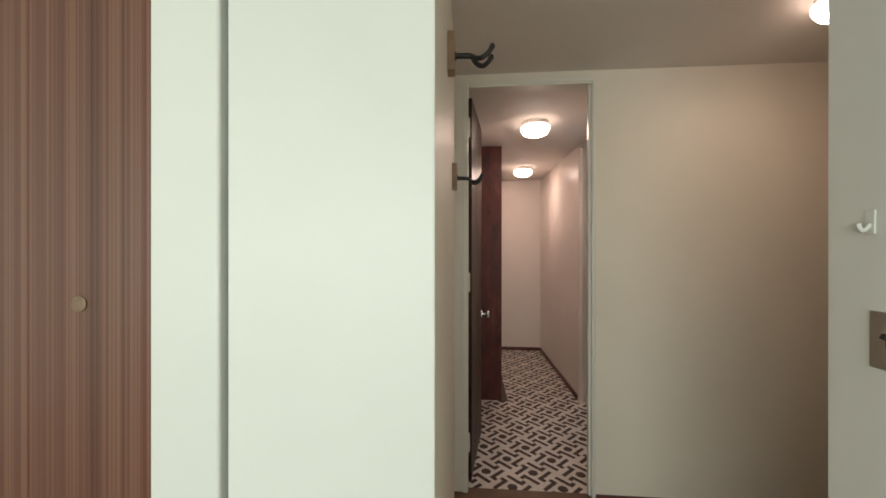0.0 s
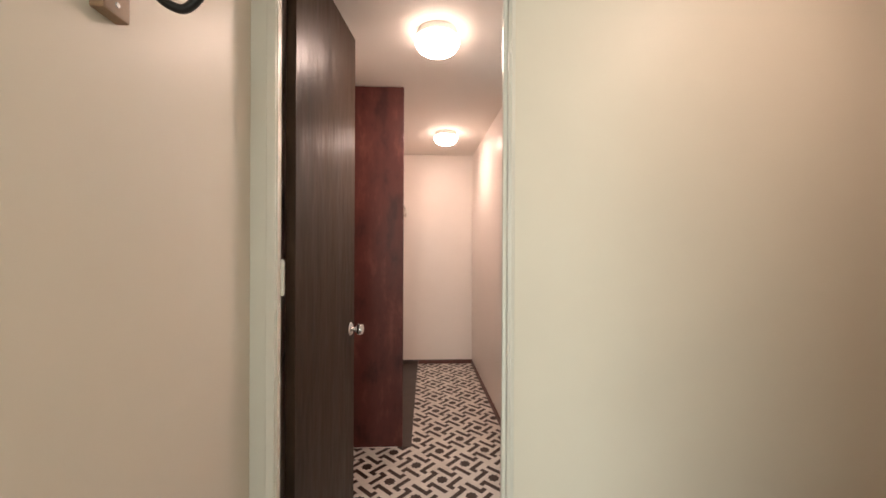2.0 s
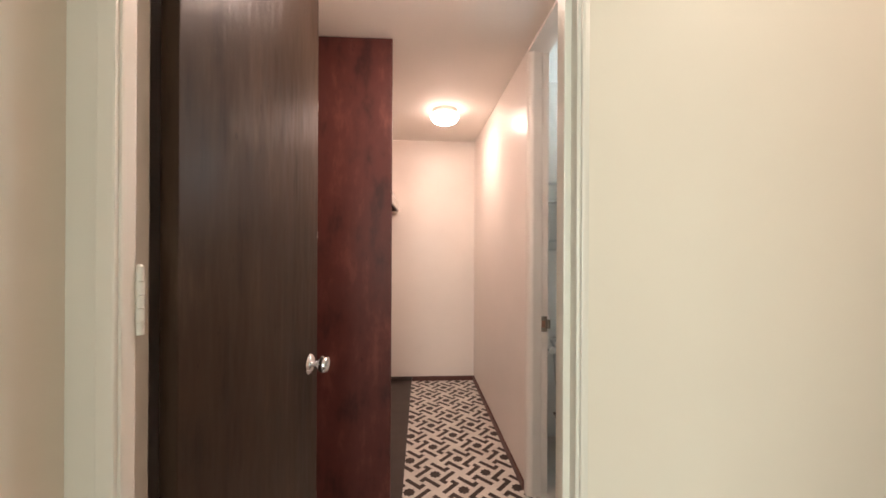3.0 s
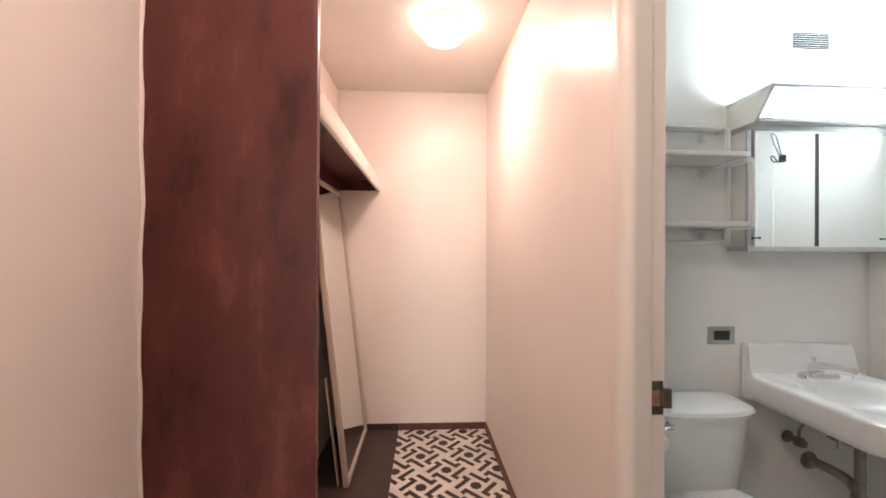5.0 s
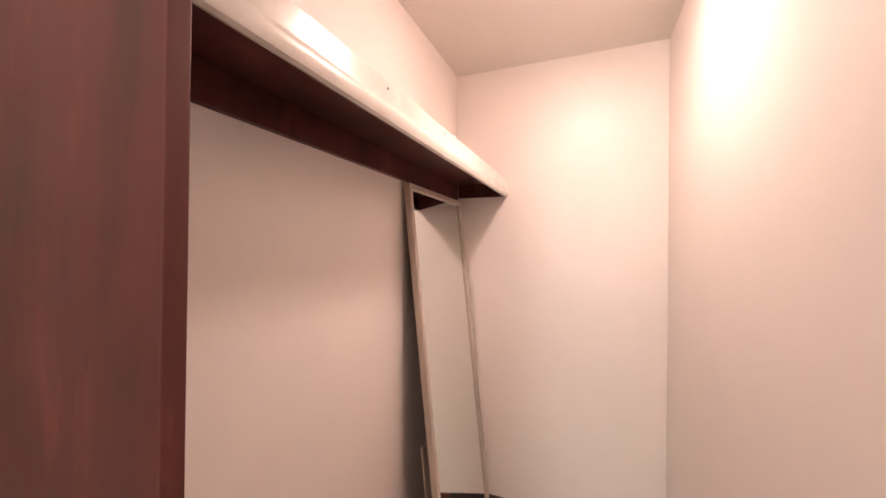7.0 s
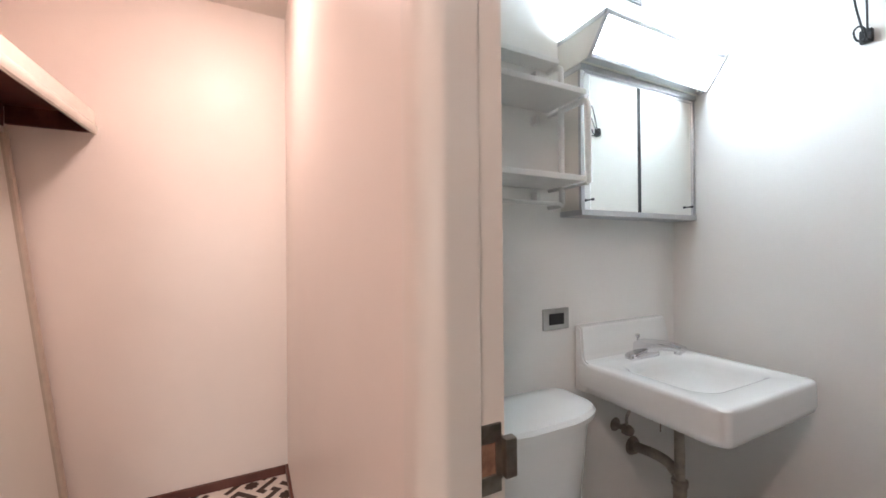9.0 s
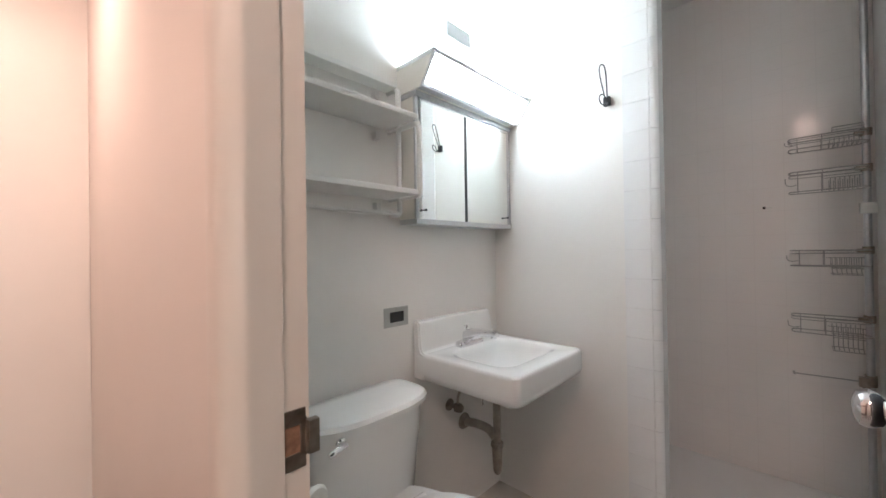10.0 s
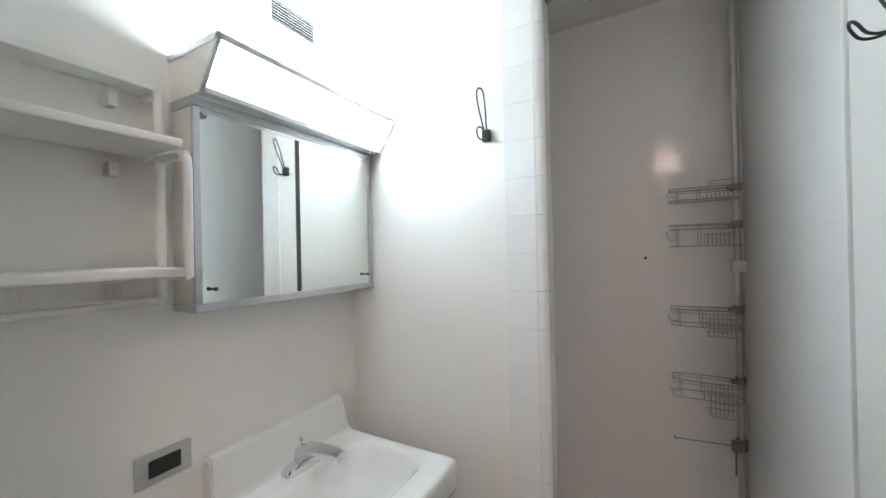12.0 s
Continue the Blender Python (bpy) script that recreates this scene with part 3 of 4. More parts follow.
# entrance door, closed
ent = thing("door_2", (ENT0, YD + 0.02, 0), "black brown flush entrance door, closed", "door", kind="structure")
under(ent, "leaf", bm_box((ENT0 + 0.004, YD + 0.012, 0.01), (ENT1 - 0.004, YD + 0.052, ENT_T - 0.004), 0.002), ENTRYDOOR)
knob_set(ent, Vector((ENT0 + 0.068, YD + 0.012, 0.951)), (0, -1, 0), CHROME)
under(ent, "latch_plate", bm_box((ENT0 - 0.004, YD + 0.002, 0.93), (ENT0 + 0.010, YD + 0.011, 0.965), 0.001), NICKEL)
under(ent, "peephole", bm_lathe([(0.0, 0.0), (0.009, 0.0), (0.009, 0.004), (0.005, 0.005), (0.0, 0.004)], Matrix.Translation((2.37, YD + 0.012, 1.80)) @ pose(0, 0, 0, 90), 16), NICKEL)

# bathroom door, open against the near wall
bd0, bd1 = Vector((1.172, 3.232, 0)), Vector((1.822, 3.305, 0))
along = (bd1 - bd0).normalized()
face_n = Vector((-along.y, along.x, 0))
bath_door = thing("door_3", bd0, "charcoal painted flush bathroom door standing open", "door", kind="structure")
mb = Matrix(((along.x, face_n.x, 0, bd0.x), (along.y, face_n.y, 0, bd0.y), (0, 0, 1, 0), (0, 0, 0, 1)))
bl = (bd1 - bd0).length
under(bath_door, "leaf", moved(bm_box((0, -0.035, 0.012), (bl, 0, BD_T - 0.012), 0.003), mb), BATHDOOR)
knob_set(bath_door, mb @ Vector((bl - 0.066, 0, 0.93)), face_n)
for z in (0.22, 1.14, 2.06):
    under(bath_door, "hinge", bm_tube([(XB + 0.002, BD0 + 0.012, z), (XB + 0.002, BD0 + 0.012, z + 0.09)], 0.006, 10), TRIM, "white painted hinge")

# closet in the room before the entry
closet = thing("closet_door", (-0.9, 1.0, 0), "closet door faced with striped brown veneer", "door")
under(closet, "leaf", bm_box((-1.298, 1.000, 0.01), (-0.490, 1.03, 2.29), 0.002), VENEER)
under(closet, "finger_pull", bm_lathe([(0.0, 0.0), (0.012, 0.0), (0.014, 0.002), (0.011, 0.003), (0.0, 0.0015)], Matrix.Translation((-0.632, 1.000, 1.333)) @ pose(0, 0, 0, 90), 20), PULL, "small worn pull")
ctrim = thing("trim", (-0.42, 0.99, 0), "white painted closet casing", "door trim", kind="structure")
under(ctrim, "casing", bm_box((-0.486, 0.985, 0), (-0.362, 1.08, FOYER_TOP - 0.002), 0.006, 3), LIVING)

# ---------------------------------------------------------------- ceiling lights


def ceiling_light(x, y, z, label, glass, rim):
    t = thing("ceiling_light", (x, y, z), label, "ceiling light", "round ceiling lights")
    at = Matrix.Translation((x, y, z))
    under(t, "base", bm_lathe([(0.0, 0.0), (0.096, 0.0), (0.099, -0.002), (0.099, -0.010), (0.1015, -0.013), (0.1015, -0.033), (0.099, -0.036), (0.0, -0.034)], Matrix.Translation((x, y, z - 0.0005)), 44), RINGMETAL, "brushed metal ring")
    under(t, "shoulder", bm_lathe([(0.0, -0.0365), (0.097, -0.0365), (0.106, -0.039), (0.1110, -0.045), (0.1115, -0.049), (0.0, -0.049)], at, 44), OPAL, "dimly lit opal glass shoulder")
    prof = [(0.0, -0.0492)] + [(0.1115 * math.cos(a) ** 0.9, -0.0494 - 0.0616 * math.sin(a)) for a in [i * math.pi / 2 / 10 for i in range(10)]] + [(0.0, -0.111)]
    shade = under(t, "shade", bm_lathe(prof, at, 44), glass, "lit opal glass bowl")
    shade.data.materials.append(rim)
    for f in shade.data.polygons:
        if f.normal.z > -0.75:
            f.material_index = 1
    return t


ceiling_light(0.537, 3.258, HALL_TOP, "lit opal glass bowl light on the hall ceiling", DOME, DOMERIM)
ceiling_light(0.660, 4.843, HALL_TOP, "lit opal glass bowl light over the closet end", DOME, DOMERIM)
ceiling_light(1.540, 1.975, FOYER_TOP, "lit opal glass bowl light on the entry ceiling", ENTRYDOME, ENTRYRIM)

# ---------------------------------------------------------------- entry things


def hanger(y, z):
    """Wooden block with a padded two-armed yoke, on the entry's side wall."""
    x = -0.045 * (y - 0.993) / (YD - 0.993)
    t = thing("instrument_hanger", (x, y, z), "instrument hanger with wooden block and dark padded yoke", "wall hook", "instrument hangers")
    under(t, "block", bm_box((x - 0.002, y - 0.026, z - 0.058), (x + 0.022, y + 0.026, z + 0.058), 0.004), BLOCKWOOD, "light wooden block")
    under(t, "stem", merge(bm_tube([(x + 0.020, y, z - 0.006), (x + 0.066, y, z - 0.008)], 0.0085, 12), bm_lathe([(0.0, 0), (0.013, 0), (0.013, 0.004), (0, 0.005)], Matrix.Translation((x + 0.022, y, z - 0.006)) @ pose(0, 0, 0, 0, 90), 16)), BLACKIRON, "black metal stem")
    yoke = under(t, "yoke", bm_tube(curve_pts([(x + 0.064, y - 0.001, z - 0.008), (x + 0.075, y, z - 0.011), (x + 0.088, y, z - 0.018)], 4), 0.008, 10), BLACKIRON)
    for s in (-1, 1):
        a = curve_pts([(x + 0.076, y + s * 0.004, z - 0.014), (x + 0.088, y + s * 0.016, z - 0.024), (x + 0.106, y + s * 0.027, z - 0.026), (x + 0.124, y + s * 0.030, z - 0.012), (x + 0.135, y + s * 0.031, z + 0.008)], 5)
        under(t, "arm", bm_tube(a, [0.0075] * (len(a) - 4) + [0.008, 0.0085, 0.0085, 0.006], 10), BLACKIRON, "dark padded arm")
    for dz in (0.036, -0.04):
        under(t, "screw", bm_lathe([(0, 0), (0.0045, 0), (0.004, 0.0015), (0, 0.002)], Matrix.Translation((x + 0.022, y, z + dz)) @ pose(0, 0, 0, 0, 90), 12), NICKEL)


hanger(2.045, 1.752)
hanger(1.515, 2.020)

sw = thing("light_switch", (0.886, 1.196, 1.247), "stainless light switch plate with a black toggle", "light switch")
under(sw, "plate", bm_box((0.8795, 1.159, 1.188), (0.8865, 1.233, 1.304), 0.0025, 3), STEEL)
under(sw, "toggle", merge(bm_box((0.877, 1.1895, 1.234), (0.8800, 1.2005, 1.262), 0.001), moved(bm_box((-0.016, -0.0042, -0.005), (0.002, 0.0042, 0.006), 0.001), Matrix.Translation((0.880, 1.195, 1.251)) @ pose(0, 0, 0, 0, 28))), BLACKPLASTIC, "black toggle")
for z in (1.279, 1.217):
    under(sw, "screw", bm_lathe([(0, 0), (0.004, 0), (0.0035, 0.001), (0, 0.0015)], Matrix.Translation((0.8796, 1.195, z)) @ pose(0, 0, 0, 0, -90), 12), NICKEL)

hk = thing("adhesive_hook", (0.886, 1.236, 1.48), "small white plastic adhesive hook on the wall", "wall hook")
under(hk, "back_plate", bm_box((0.8825, 1.226, 1.462), (0.8865, 1.246, 1.512), 0.0018, 3), WHITEPLASTIC)
under(hk, "prong", bm_tube(curve_pts([(0.884, 1.236, 1.482), (0.872, 1.236, 1.470), (0.864, 1.236, 1.474), (0.862, 1.236, 1.484)], 5), 0.0045, 10), WHITEPLASTIC)

# ---------------------------------------------------------------- hall closet
XP, YP = 0.332, 3.885
cl = thing("closet_partition", (0.14, YP, 0), "mahogany stained plywood closet partition, floor to ceiling", "partition")
under(cl, "panel", bm_box((XW + 0.004, YP, 0.006), (XP - 0.004, YP + 0.019, HALL_TOP - 0.004), 0.001), REDWOOD)
under(cl, "edge_strip", bm_box((XP - 0.004, YP - 0.001, 0.006), (XP + 0.001, YP + 0.021, HALL_TOP - 0.004), 0.0015), REDWOOD, "mahogany stained edge strip")
bead_pts = [(XW + 0.003 + 0.0025 * math.sin(i * 1.7) + 0.002 * math.sin(i * 0.61), YP - 0.001, 0.01 + i * 0.0595) for i in range(41)]
under(cl, "caulk", bm_tube(bead_pts, 0.0045, 6), HALLPAINT, "uneven cream caulk line")
under(cl, "caulk", bm_tube([(XW + 0.02 + i * 0.03, YP - 0.0015, 0.004 + 0.001 * math.sin(i * 2.1)) for i in range(12)], 0.003, 6), HALLPAINT, "uneven cream caulk line")

SX = 0.245
sh = thing("closet_shelf", (0.1, 4.78, 1.68), "closet shelf with white front edge and mahogany underside", "shelf")
under(sh, "board", bm_box((XW + 0.001, YP + 0.022, 1.765), (SX - 0.012, YE - 0.001, 1.783), 0.001), REDWOOD)
under(sh, "front_rail", bm_box((SX - 0.018, YP + 0.022, 1.690), (SX - 0.012, YE - 0.001, 1.764), 0.001), REDWOOD)
nose = [(SX - 0.012, 1.689), (SX - 0.004, 1.6865), (SX + 0.004, 1.690), (SX + 0.008, 1.699), (SX + 0.009, 1.712), (SX + 0.006, 1.722), (SX, 1.728), (SX - 0.002, 1.736), (SX - 0.004, 1.785), (SX - 0.012, 1.785)]
under(sh, "nosing", bm_prism(nose, "y", YP + 0.022, YE - 0.001), NOSING, "white painted rounded shelf edge")
under(sh, "cleat", bm_box((XW + 0.001, YP + 0.022, 1.676), (XW + 0.020, YE - 0.020, 1.764), 0.0015), REDWOOD)
under(sh, "cleat", bm_box((XW + 0.021, YE - 0.020, 1.690), (SX - 0.019, YE - 0.001, 1.764), 0.0015), REDWOOD)
# thin black discs give the shade of screw holes; nothing is bored
for y in (4.20, 4.42, 4.78):
    under(sh, "screw_hole_shade", bm_lathe([(0, 0), (0.004, 0), (0.003, 0.0006), (0, 0.0006)], Matrix.Translation((SX - 0.0035, y, 1.768)) @ pose(0, 0, 0, 0, 90), 12), BLACKPLASTIC)

# leaning mirror
lean = math.degrees(math.atan2(0.193, 1.67))
mir = new("leaning_mirror")
mir.empty_display_size = 0.05
mir.matrix_world = pose(0.146, 5.020, 0.006, 0, -lean, 0)
tagged(mir, "tall mirror in a pale frame leaning on the closet wall", "mirror")
bpy.context.view_layer.update()
LM, WM = 1.672, 0.625
for lo, hi in (((0, 0, 0), (0.030, 0.026, LM)), ((0, WM - 0.026, 0), (0.030, WM, LM)), ((0, 0.026, LM - 0.026), (0.030, WM - 0.026, LM)), ((0, 0.026, 0), (0.030, WM - 0.026, 0.026))):
    part("frame_rail", bm_box(lo, hi, 0.004, 2), FRAMEWOOD, mir, "pale champagne frame")
part("glass", bm_box((0.016, 0.024, 0.024), (0.020, WM - 0.024, LM - 0.024)), MIRROR, mir)
part("back_board", bm_box((0.002, 0.024, 0.024), (0.0155, WM - 0.024, LM - 0.024)), CLOSETFLOOR, mir)

stick = new("trim_strip")
stick.matrix_world = pose(0.112, 5.035, 0.006, 0, -7.0, 0)
tagged(stick, "thin pale wooden strip leaning behind the mirror", "wood strip")
bpy.context.view_layer.update()
part("strip", bm_box((0, 0, 0), (0.008, 0.030, 0.58), 0.0015), FRAMEWOOD, stick)

# ---------------------------------------------------------------- bathroom: sink
sink = thing("wall_sink", (2.14, YS, 0.66), "white porcelain wall hung sink with integral backsplash", "sink")
SXC, SYC = 2.1405, 4.282
Z = 0.774


def slab(cx, cy, hx, hy, r, z, n=12):
    """A rectangle with corners of radius r at height z."""
    out = []
    for sx, sy, a0 in ((1, 1, 0), (-1, 1, 90), (-1, -1, 180), (1, -1, 270)):
        for k in range(n):
            a = radians(a0 + 90 * k / (n - 1))
            out.append(Vector((cx + sx * (hx - r) + r * math.cos(a), cy + sy * (hy - r) + r * math.sin(a), z)))
    return out


SXB = SXC - 0.006
BXC, BYC = SXC + 0.006, SYC - 0.016
loops = [slab(SXB, SYC + 0.012, 0.200, 0.200, 0.05, 0.668), slab(SXB, SYC, 0.229, 0.225, 0.034, 0.671), slab(SXB, SYC, 0.239, 0.235, 0.026, 0.682), slab(SXB, SYC, 0.243, 0.239, 0.024, 0.70),
         slab(SXB, SYC, 0.243, 0.239, 0.024, Z - 0.014), slab(SXB, SYC, 0.2405, 0.2365, 0.023, Z - 0.005), slab(SXB, SYC, 0.235, 0.231, 0.022, Z - 0.0008), slab(SXB, SYC, 0.228, 0.224, 0.022, Z),
         slab(BXC, BYC, 0.194, 0.150, 0.070, Z - 0.0004), slab(BXC, BYC, 0.187, 0.143, 0.072, Z - 0.003), slab(BXC, BYC, 0.180, 0.136, 0.074, Z - 0.010), slab(BXC, BYC, 0.172, 0.128, 0.076, Z - 0.024),
         slab(BXC, BYC + 0.002, 0.161, 0.117, 0.078, Z - 0.048), slab(BXC, BYC + 0.005, 0.143, 0.101, 0.078, Z - 0.072), slab(BXC, BYC + 0.009, 0.115, 0.080, 0.070, Z - 0.089),
         slab(BXC, BYC + 0.013, 0.078, 0.056, 0.052, Z - 0.099), slab(SXC, SYC + 0.005, 0.040, 0.034, 0.033, Z - 0.1035), slab(SXC, SYC + 0.005, 0.021, 0.021, 0.0205, Z - 0.1045)]
under(sink, "basin", bm_loft(loops), PORCELAIN)
bs = [(YS - 0.001, Z - 0.104), (YS - 0.050, Z - 0.104), (YS - 0.066, Z - 0.094), (YS - 0.066, Z - 0.002), (YS - 0.048, Z + 0.006), (YS - 0.040, Z + 0.022), (YS - 0.032, Z + 0.108), (YS - 0.026, Z + 0.117), (YS - 0.015, Z + 0.120), (YS - 0.001, Z + 0.120)]
loop_r = [Vector((2.377 - 0.020 * max(0.0, (z - Z) / 0.12), y, z)) for y, z in bs]
loop_l = [Vector((1.8925 + 0.004 * max(0.0, (z - Z) / 0.12), y, z)) for y, z in bs]
bsb = bm_loft([loop_l, loop_r])
bmesh.ops.bevel(bsb, geom=[e for e in bsb.edges if abs(e.verts[0].co.x - e.verts[1].co.x) < 0.05 and e.is_boundary is False and any(len(f.verts) > 6 for f in e.link_faces)], offset=0.006, segments=3, affect="EDGES")
under(sink, "backsplash", bsb, PORCELAIN)
under(sink, "drain", bm_lathe([(0, 0), (0.020, 0), (0.021, 0.002), (0.016, 0.003), (0.012, 0.001), (0, 0.0008)], Matrix.Translation((SXC, SYC + 0.005, Z - 0.1045)), 24), CHROME, "chrome drain")

fa = thing("faucet", (SXC, 4.44, Z), "chrome centerset faucet with lift rod", "faucet")
under(fa, "base", bm_loft([rrect(SXC, 4.440, 0.078, 0.024, Z, 40, 4), rrect(SXC, 4.440, 0.078, 0.024, Z + 0.010, 40, 4), rrect(SXC, 4.440, 0.072, 0.020, Z + 0.018, 40, 4), rrect(SXC, 4.440, 0.03, 0.018, Z + 0.024, 40, 3)]), CHROME)
sp_loops = []
for y, zc, hw, hh in ((4.460, 0.030, 0.024, 0.024), (4.435, 0.037, 0.027, 0.028), (4.40, 0.047, 0.025, 0.022), (4.36, 0.056, 0.022, 0.016), (4.32, 0.060, 0.020, 0.013), (4.294, 0.058, 0.018, 0.010)):
    sp_loops.append([Vector((SXC + hw * math.copysign(abs(math.cos(a)) ** 0.6, math.cos(a)), y, Z + zc + hh * math.copysign(abs(math.sin(a)) ** 0.6, math.sin(a)))) for a in [2 * math.pi * (i + 0.5) / 24 for i in range(24)]])
under(fa, "spout", bm_loft(sp_loops), CHROME)
under(fa, "aerator", bm_lathe([(0, 0), (0.011, 0), (0.011, -0.016), (0.009, -0.018), (0, -0.018)], Matrix.Translation((SXC, 4.312, Z + 0.056)), 20), CHROME)
under(fa, "lift_rod", merge(bm_tube([(SXC + 0.004, 4.462, Z + 0.01), (SXC + 0.004, 4.462, Z + 0.066)], 0.003, 8), bm_lathe([(0, 0), (0.006, 0.002), (0.0085, 0.008), (0.007, 0.014), (0, 0.017)], Matrix.Translation((SXC + 0.004, 4.462, Z + 0.062)), 16)), CHROME, "small chrome ball knob")

# drain and supply under the sink
px, py = 2.205, 4.350
dr = thing("drain_trap", (px, py, 0.22), "dull metal drain trap below the sink", "pipe")
under(dr, "tailpiece", bm_tube([(px, py, 0.668), (px, py, 0.330)], 0.0165, 16), PIPE)
under(dr, "slip_nut", bm_lathe([(0.018, 0), (0.027, 0.002), (0.027, 0.020), (0.019, 0.024)], Matrix.Translation((px, py, 0.338)), 8), PIPE)
under(dr, "slip_nut", bm_lathe([(0.018, 0), (0.026, 0.002), (0.026, 0.018), (0.019, 0.022)], Matrix.Translation((px, py, 0.600)), 8), PIPE)
under(dr, "trap_cup", bm_lathe([(0.0, 0), (0.010, 0.001), (0.017, 0.012), (0.0205, 0.05), (0.022, 0.118), (0.0, 0.120)], Matrix.Translation((px, py, 0.222)), 20), PIPE)
arm = curve_pts([(px, py + 0.012, 0.375), (px + 0.0, py + 0.045, 0.398), (px - 0.004, py + 0.10, 0.404), (px - 0.012, YS - 0.004, 0.398)], 6)
under(dr, "wall_arm", bm_tube(arm, 0.0185, 14), PIPE)
under(dr, "flange", bm_lathe([(0, 0), (0.036, 0), (0.036, 0.004), (0.026, 0.018), (0, 0.018)], Matrix.Translation((px - 0.012, YS - 0.0005, 0.398)) @ pose(0, 0, 0, 90), 24), OLDSTEEL)
under(dr, "pop_up_rod", merge(bm_tube([(px - 0.075, py + 0.05, 0.560), (px - 0.01, py + 0.005, 0.575)], 0.0025, 6), bm_tube([(px - 0.05, py + 0.035, 0.52), (px - 0.045, py + 0.035, 0.668)], 0.0025, 6)), OLDSTEEL)
for vx in (2.100, 2.31):
    vl = thing("stop_valve", (vx, YS, 0.50), "tarnished supply valve with bent tube", "valve", "sink supply valves")
    under(vl, "body", merge(bm_tube([(vx, YS - 0.001, 0.500), (vx, YS - 0.055, 0.500)], 0.009, 12), bm_box((vx - 0.013, YS - 0.062, 0.484), (vx + 0.013, YS - 0.036, 0.518), 0.004)), OLDSTEEL)
    under(vl, "handle", bm_lathe([(0, 0), (0.016, 0), (0.018, 0.003), (0.016, 0.008), (0.006, 0.010), (0, 0.010)], Matrix.Translation((vx, YS - 0.062, 0.501)) @ pose(0, 0, 0, 90), 12), OLDSTEEL)
    under(vl, "escutcheon", bm_lathe([(0, 0), (0.026, 0), (0.024, 0.004), (0.010, 0.008), (0, 0.008)], Matrix.Translation((vx, YS - 0.0005, 0.500)) @ pose(0, 0, 0, 90), 20), OLDSTEEL)
    under(vl, "tube", bm_tube(curve_pts([(vx, YS - 0.050, 0.516), (vx, YS - 0.052, 0.55), (vx + 0.012, YS - 0.066, 0.60), (vx + 0.016, YS - 0.075, 0.668)], 6), 0.0055, 8), PIPE)

# ---------------------------------------------------------------- toilet
TX = 1.592
wc = thing("toilet", (TX, 4.2, 0), "white two piece toilet with closed lid", "toilet")


def bowed(cx, hw, y_back, y_front, bow, z, n=56):
    """A tank outline: flat back, rounded corners, gently bowed front."""
    out = []
    for q in rrect(0, 0, 1, 1, z, n, 5.5):
        y = y_back + (q.y - 1) * -0.5 * (y_front - y_back)
        if q.y < 0:
            y -= bow * (1 - min(1, abs(q.x)) ** 2.2) * -q.y
        out.append(Vector((cx + q.x * hw, y, z)))
    return out


yb = YS - 0.012
under(wc, "tank", bm_loft([bowed(TX, 0.165, yb, 4.372, 0.020, 0.352), bowed(TX, 0.176, yb, 4.364, 0.024, 0.366), bowed(TX, 0.196, yb, 4.352, 0.030, 0.60), bowed(TX, 0.203, yb, 4.348, 0.032, 0.668)]), PORCELAIN)
under(wc, "tank_lid", bm_loft([bowed(TX, 0.204, yb + 0.002, 4.343, 0.034, 0.668), bowed(TX, 0.214, yb + 0.004, 4.334, 0.038, 0.672), bowed(TX, 0.216, yb + 0.004, 4.332, 0.038, 0.688), bowed(TX, 0.210, yb + 0.002, 4.338, 0.036, 0.699), bowed(TX, 0.185, yb - 0.010, 4.360, 0.030, 0.705), bowed(TX, 0.10, yb - 0.05, 4.41, 0.015, 0.707)]), PORCELAIN)
LVX, LVZ = TX - 0.138, 0.648
under(wc, "flush_lever", merge(bm_lathe([(0, 0), (0.015, 0), (0.0145, 0.005), (0.008, 0.009), (0.007, 0.020), (0, 0.020)], Matrix.Translation((LVX, 4.334, LVZ)) @ pose(0, 0, 0, 90), 20),
                               bm_tube(curve_pts([(LVX + 0.006, 4.312, LVZ), (LVX - 0.020, 4.306, LVZ + 0.002), (LVX - 0.052, 4.303, LVZ - 0.004)], 4), [0.0065, 0.0068, 0.007, 0.0075, 0.008, 0.0085, 0.009, 0.009, 0.0075], 10)), CHROME, "chrome flush lever")


def egg(cx, y0, y1, hw, z, n=56, flat=0.0):
    """An elongated seat outline, broad at the back y1."""
    out = []
    L = y1 - y0
    for i in range(n):
        a = 2 * math.pi * i / n
        s = math.sin(a)
        y = (y0 + y1) / 2 + 0.06 * L + (L / 2 - 0.06 * L if s > 0 else L / 2 + 0.06 * L) * math.copysign(abs(s) ** (0.75 if s > 0 else 1.0), s)
        out.append(Vector((cx + hw * math.copysign(abs(math.cos(a)) ** 0.9, math.cos(a)), y, z)))
    return out


under(wc, "bowl", bm_loft([egg(TX, 3.92, 4.40, 0.115, 0.002), egg(TX, 3.93, 4.39, 0.108, 0.03), egg(TX, 3.95, 4.38, 0.092, 0.12), egg(TX, 3.88, 4.39, 0.120, 0.24), egg(TX, 3.79, 4.40, 0.165, 0.345), egg(TX, 3.755, 4.41, 0.182, 0.385), egg(TX, 3.755, 4.41, 0.182, 0.400), egg(TX, 3.77, 4.40, 0.17, 0.404)]), PORCELAIN)
under(wc, "deck", bm_loft([rrect(TX, 4.40, 0.120, 0.105, 0.30, 40, 5), rrect(TX, 4.40, 0.150, 0.110, 0.345, 40, 5), rrect(TX, 4.40, 0.152, 0.110, 0.353, 40, 5)]), PORCELAIN)
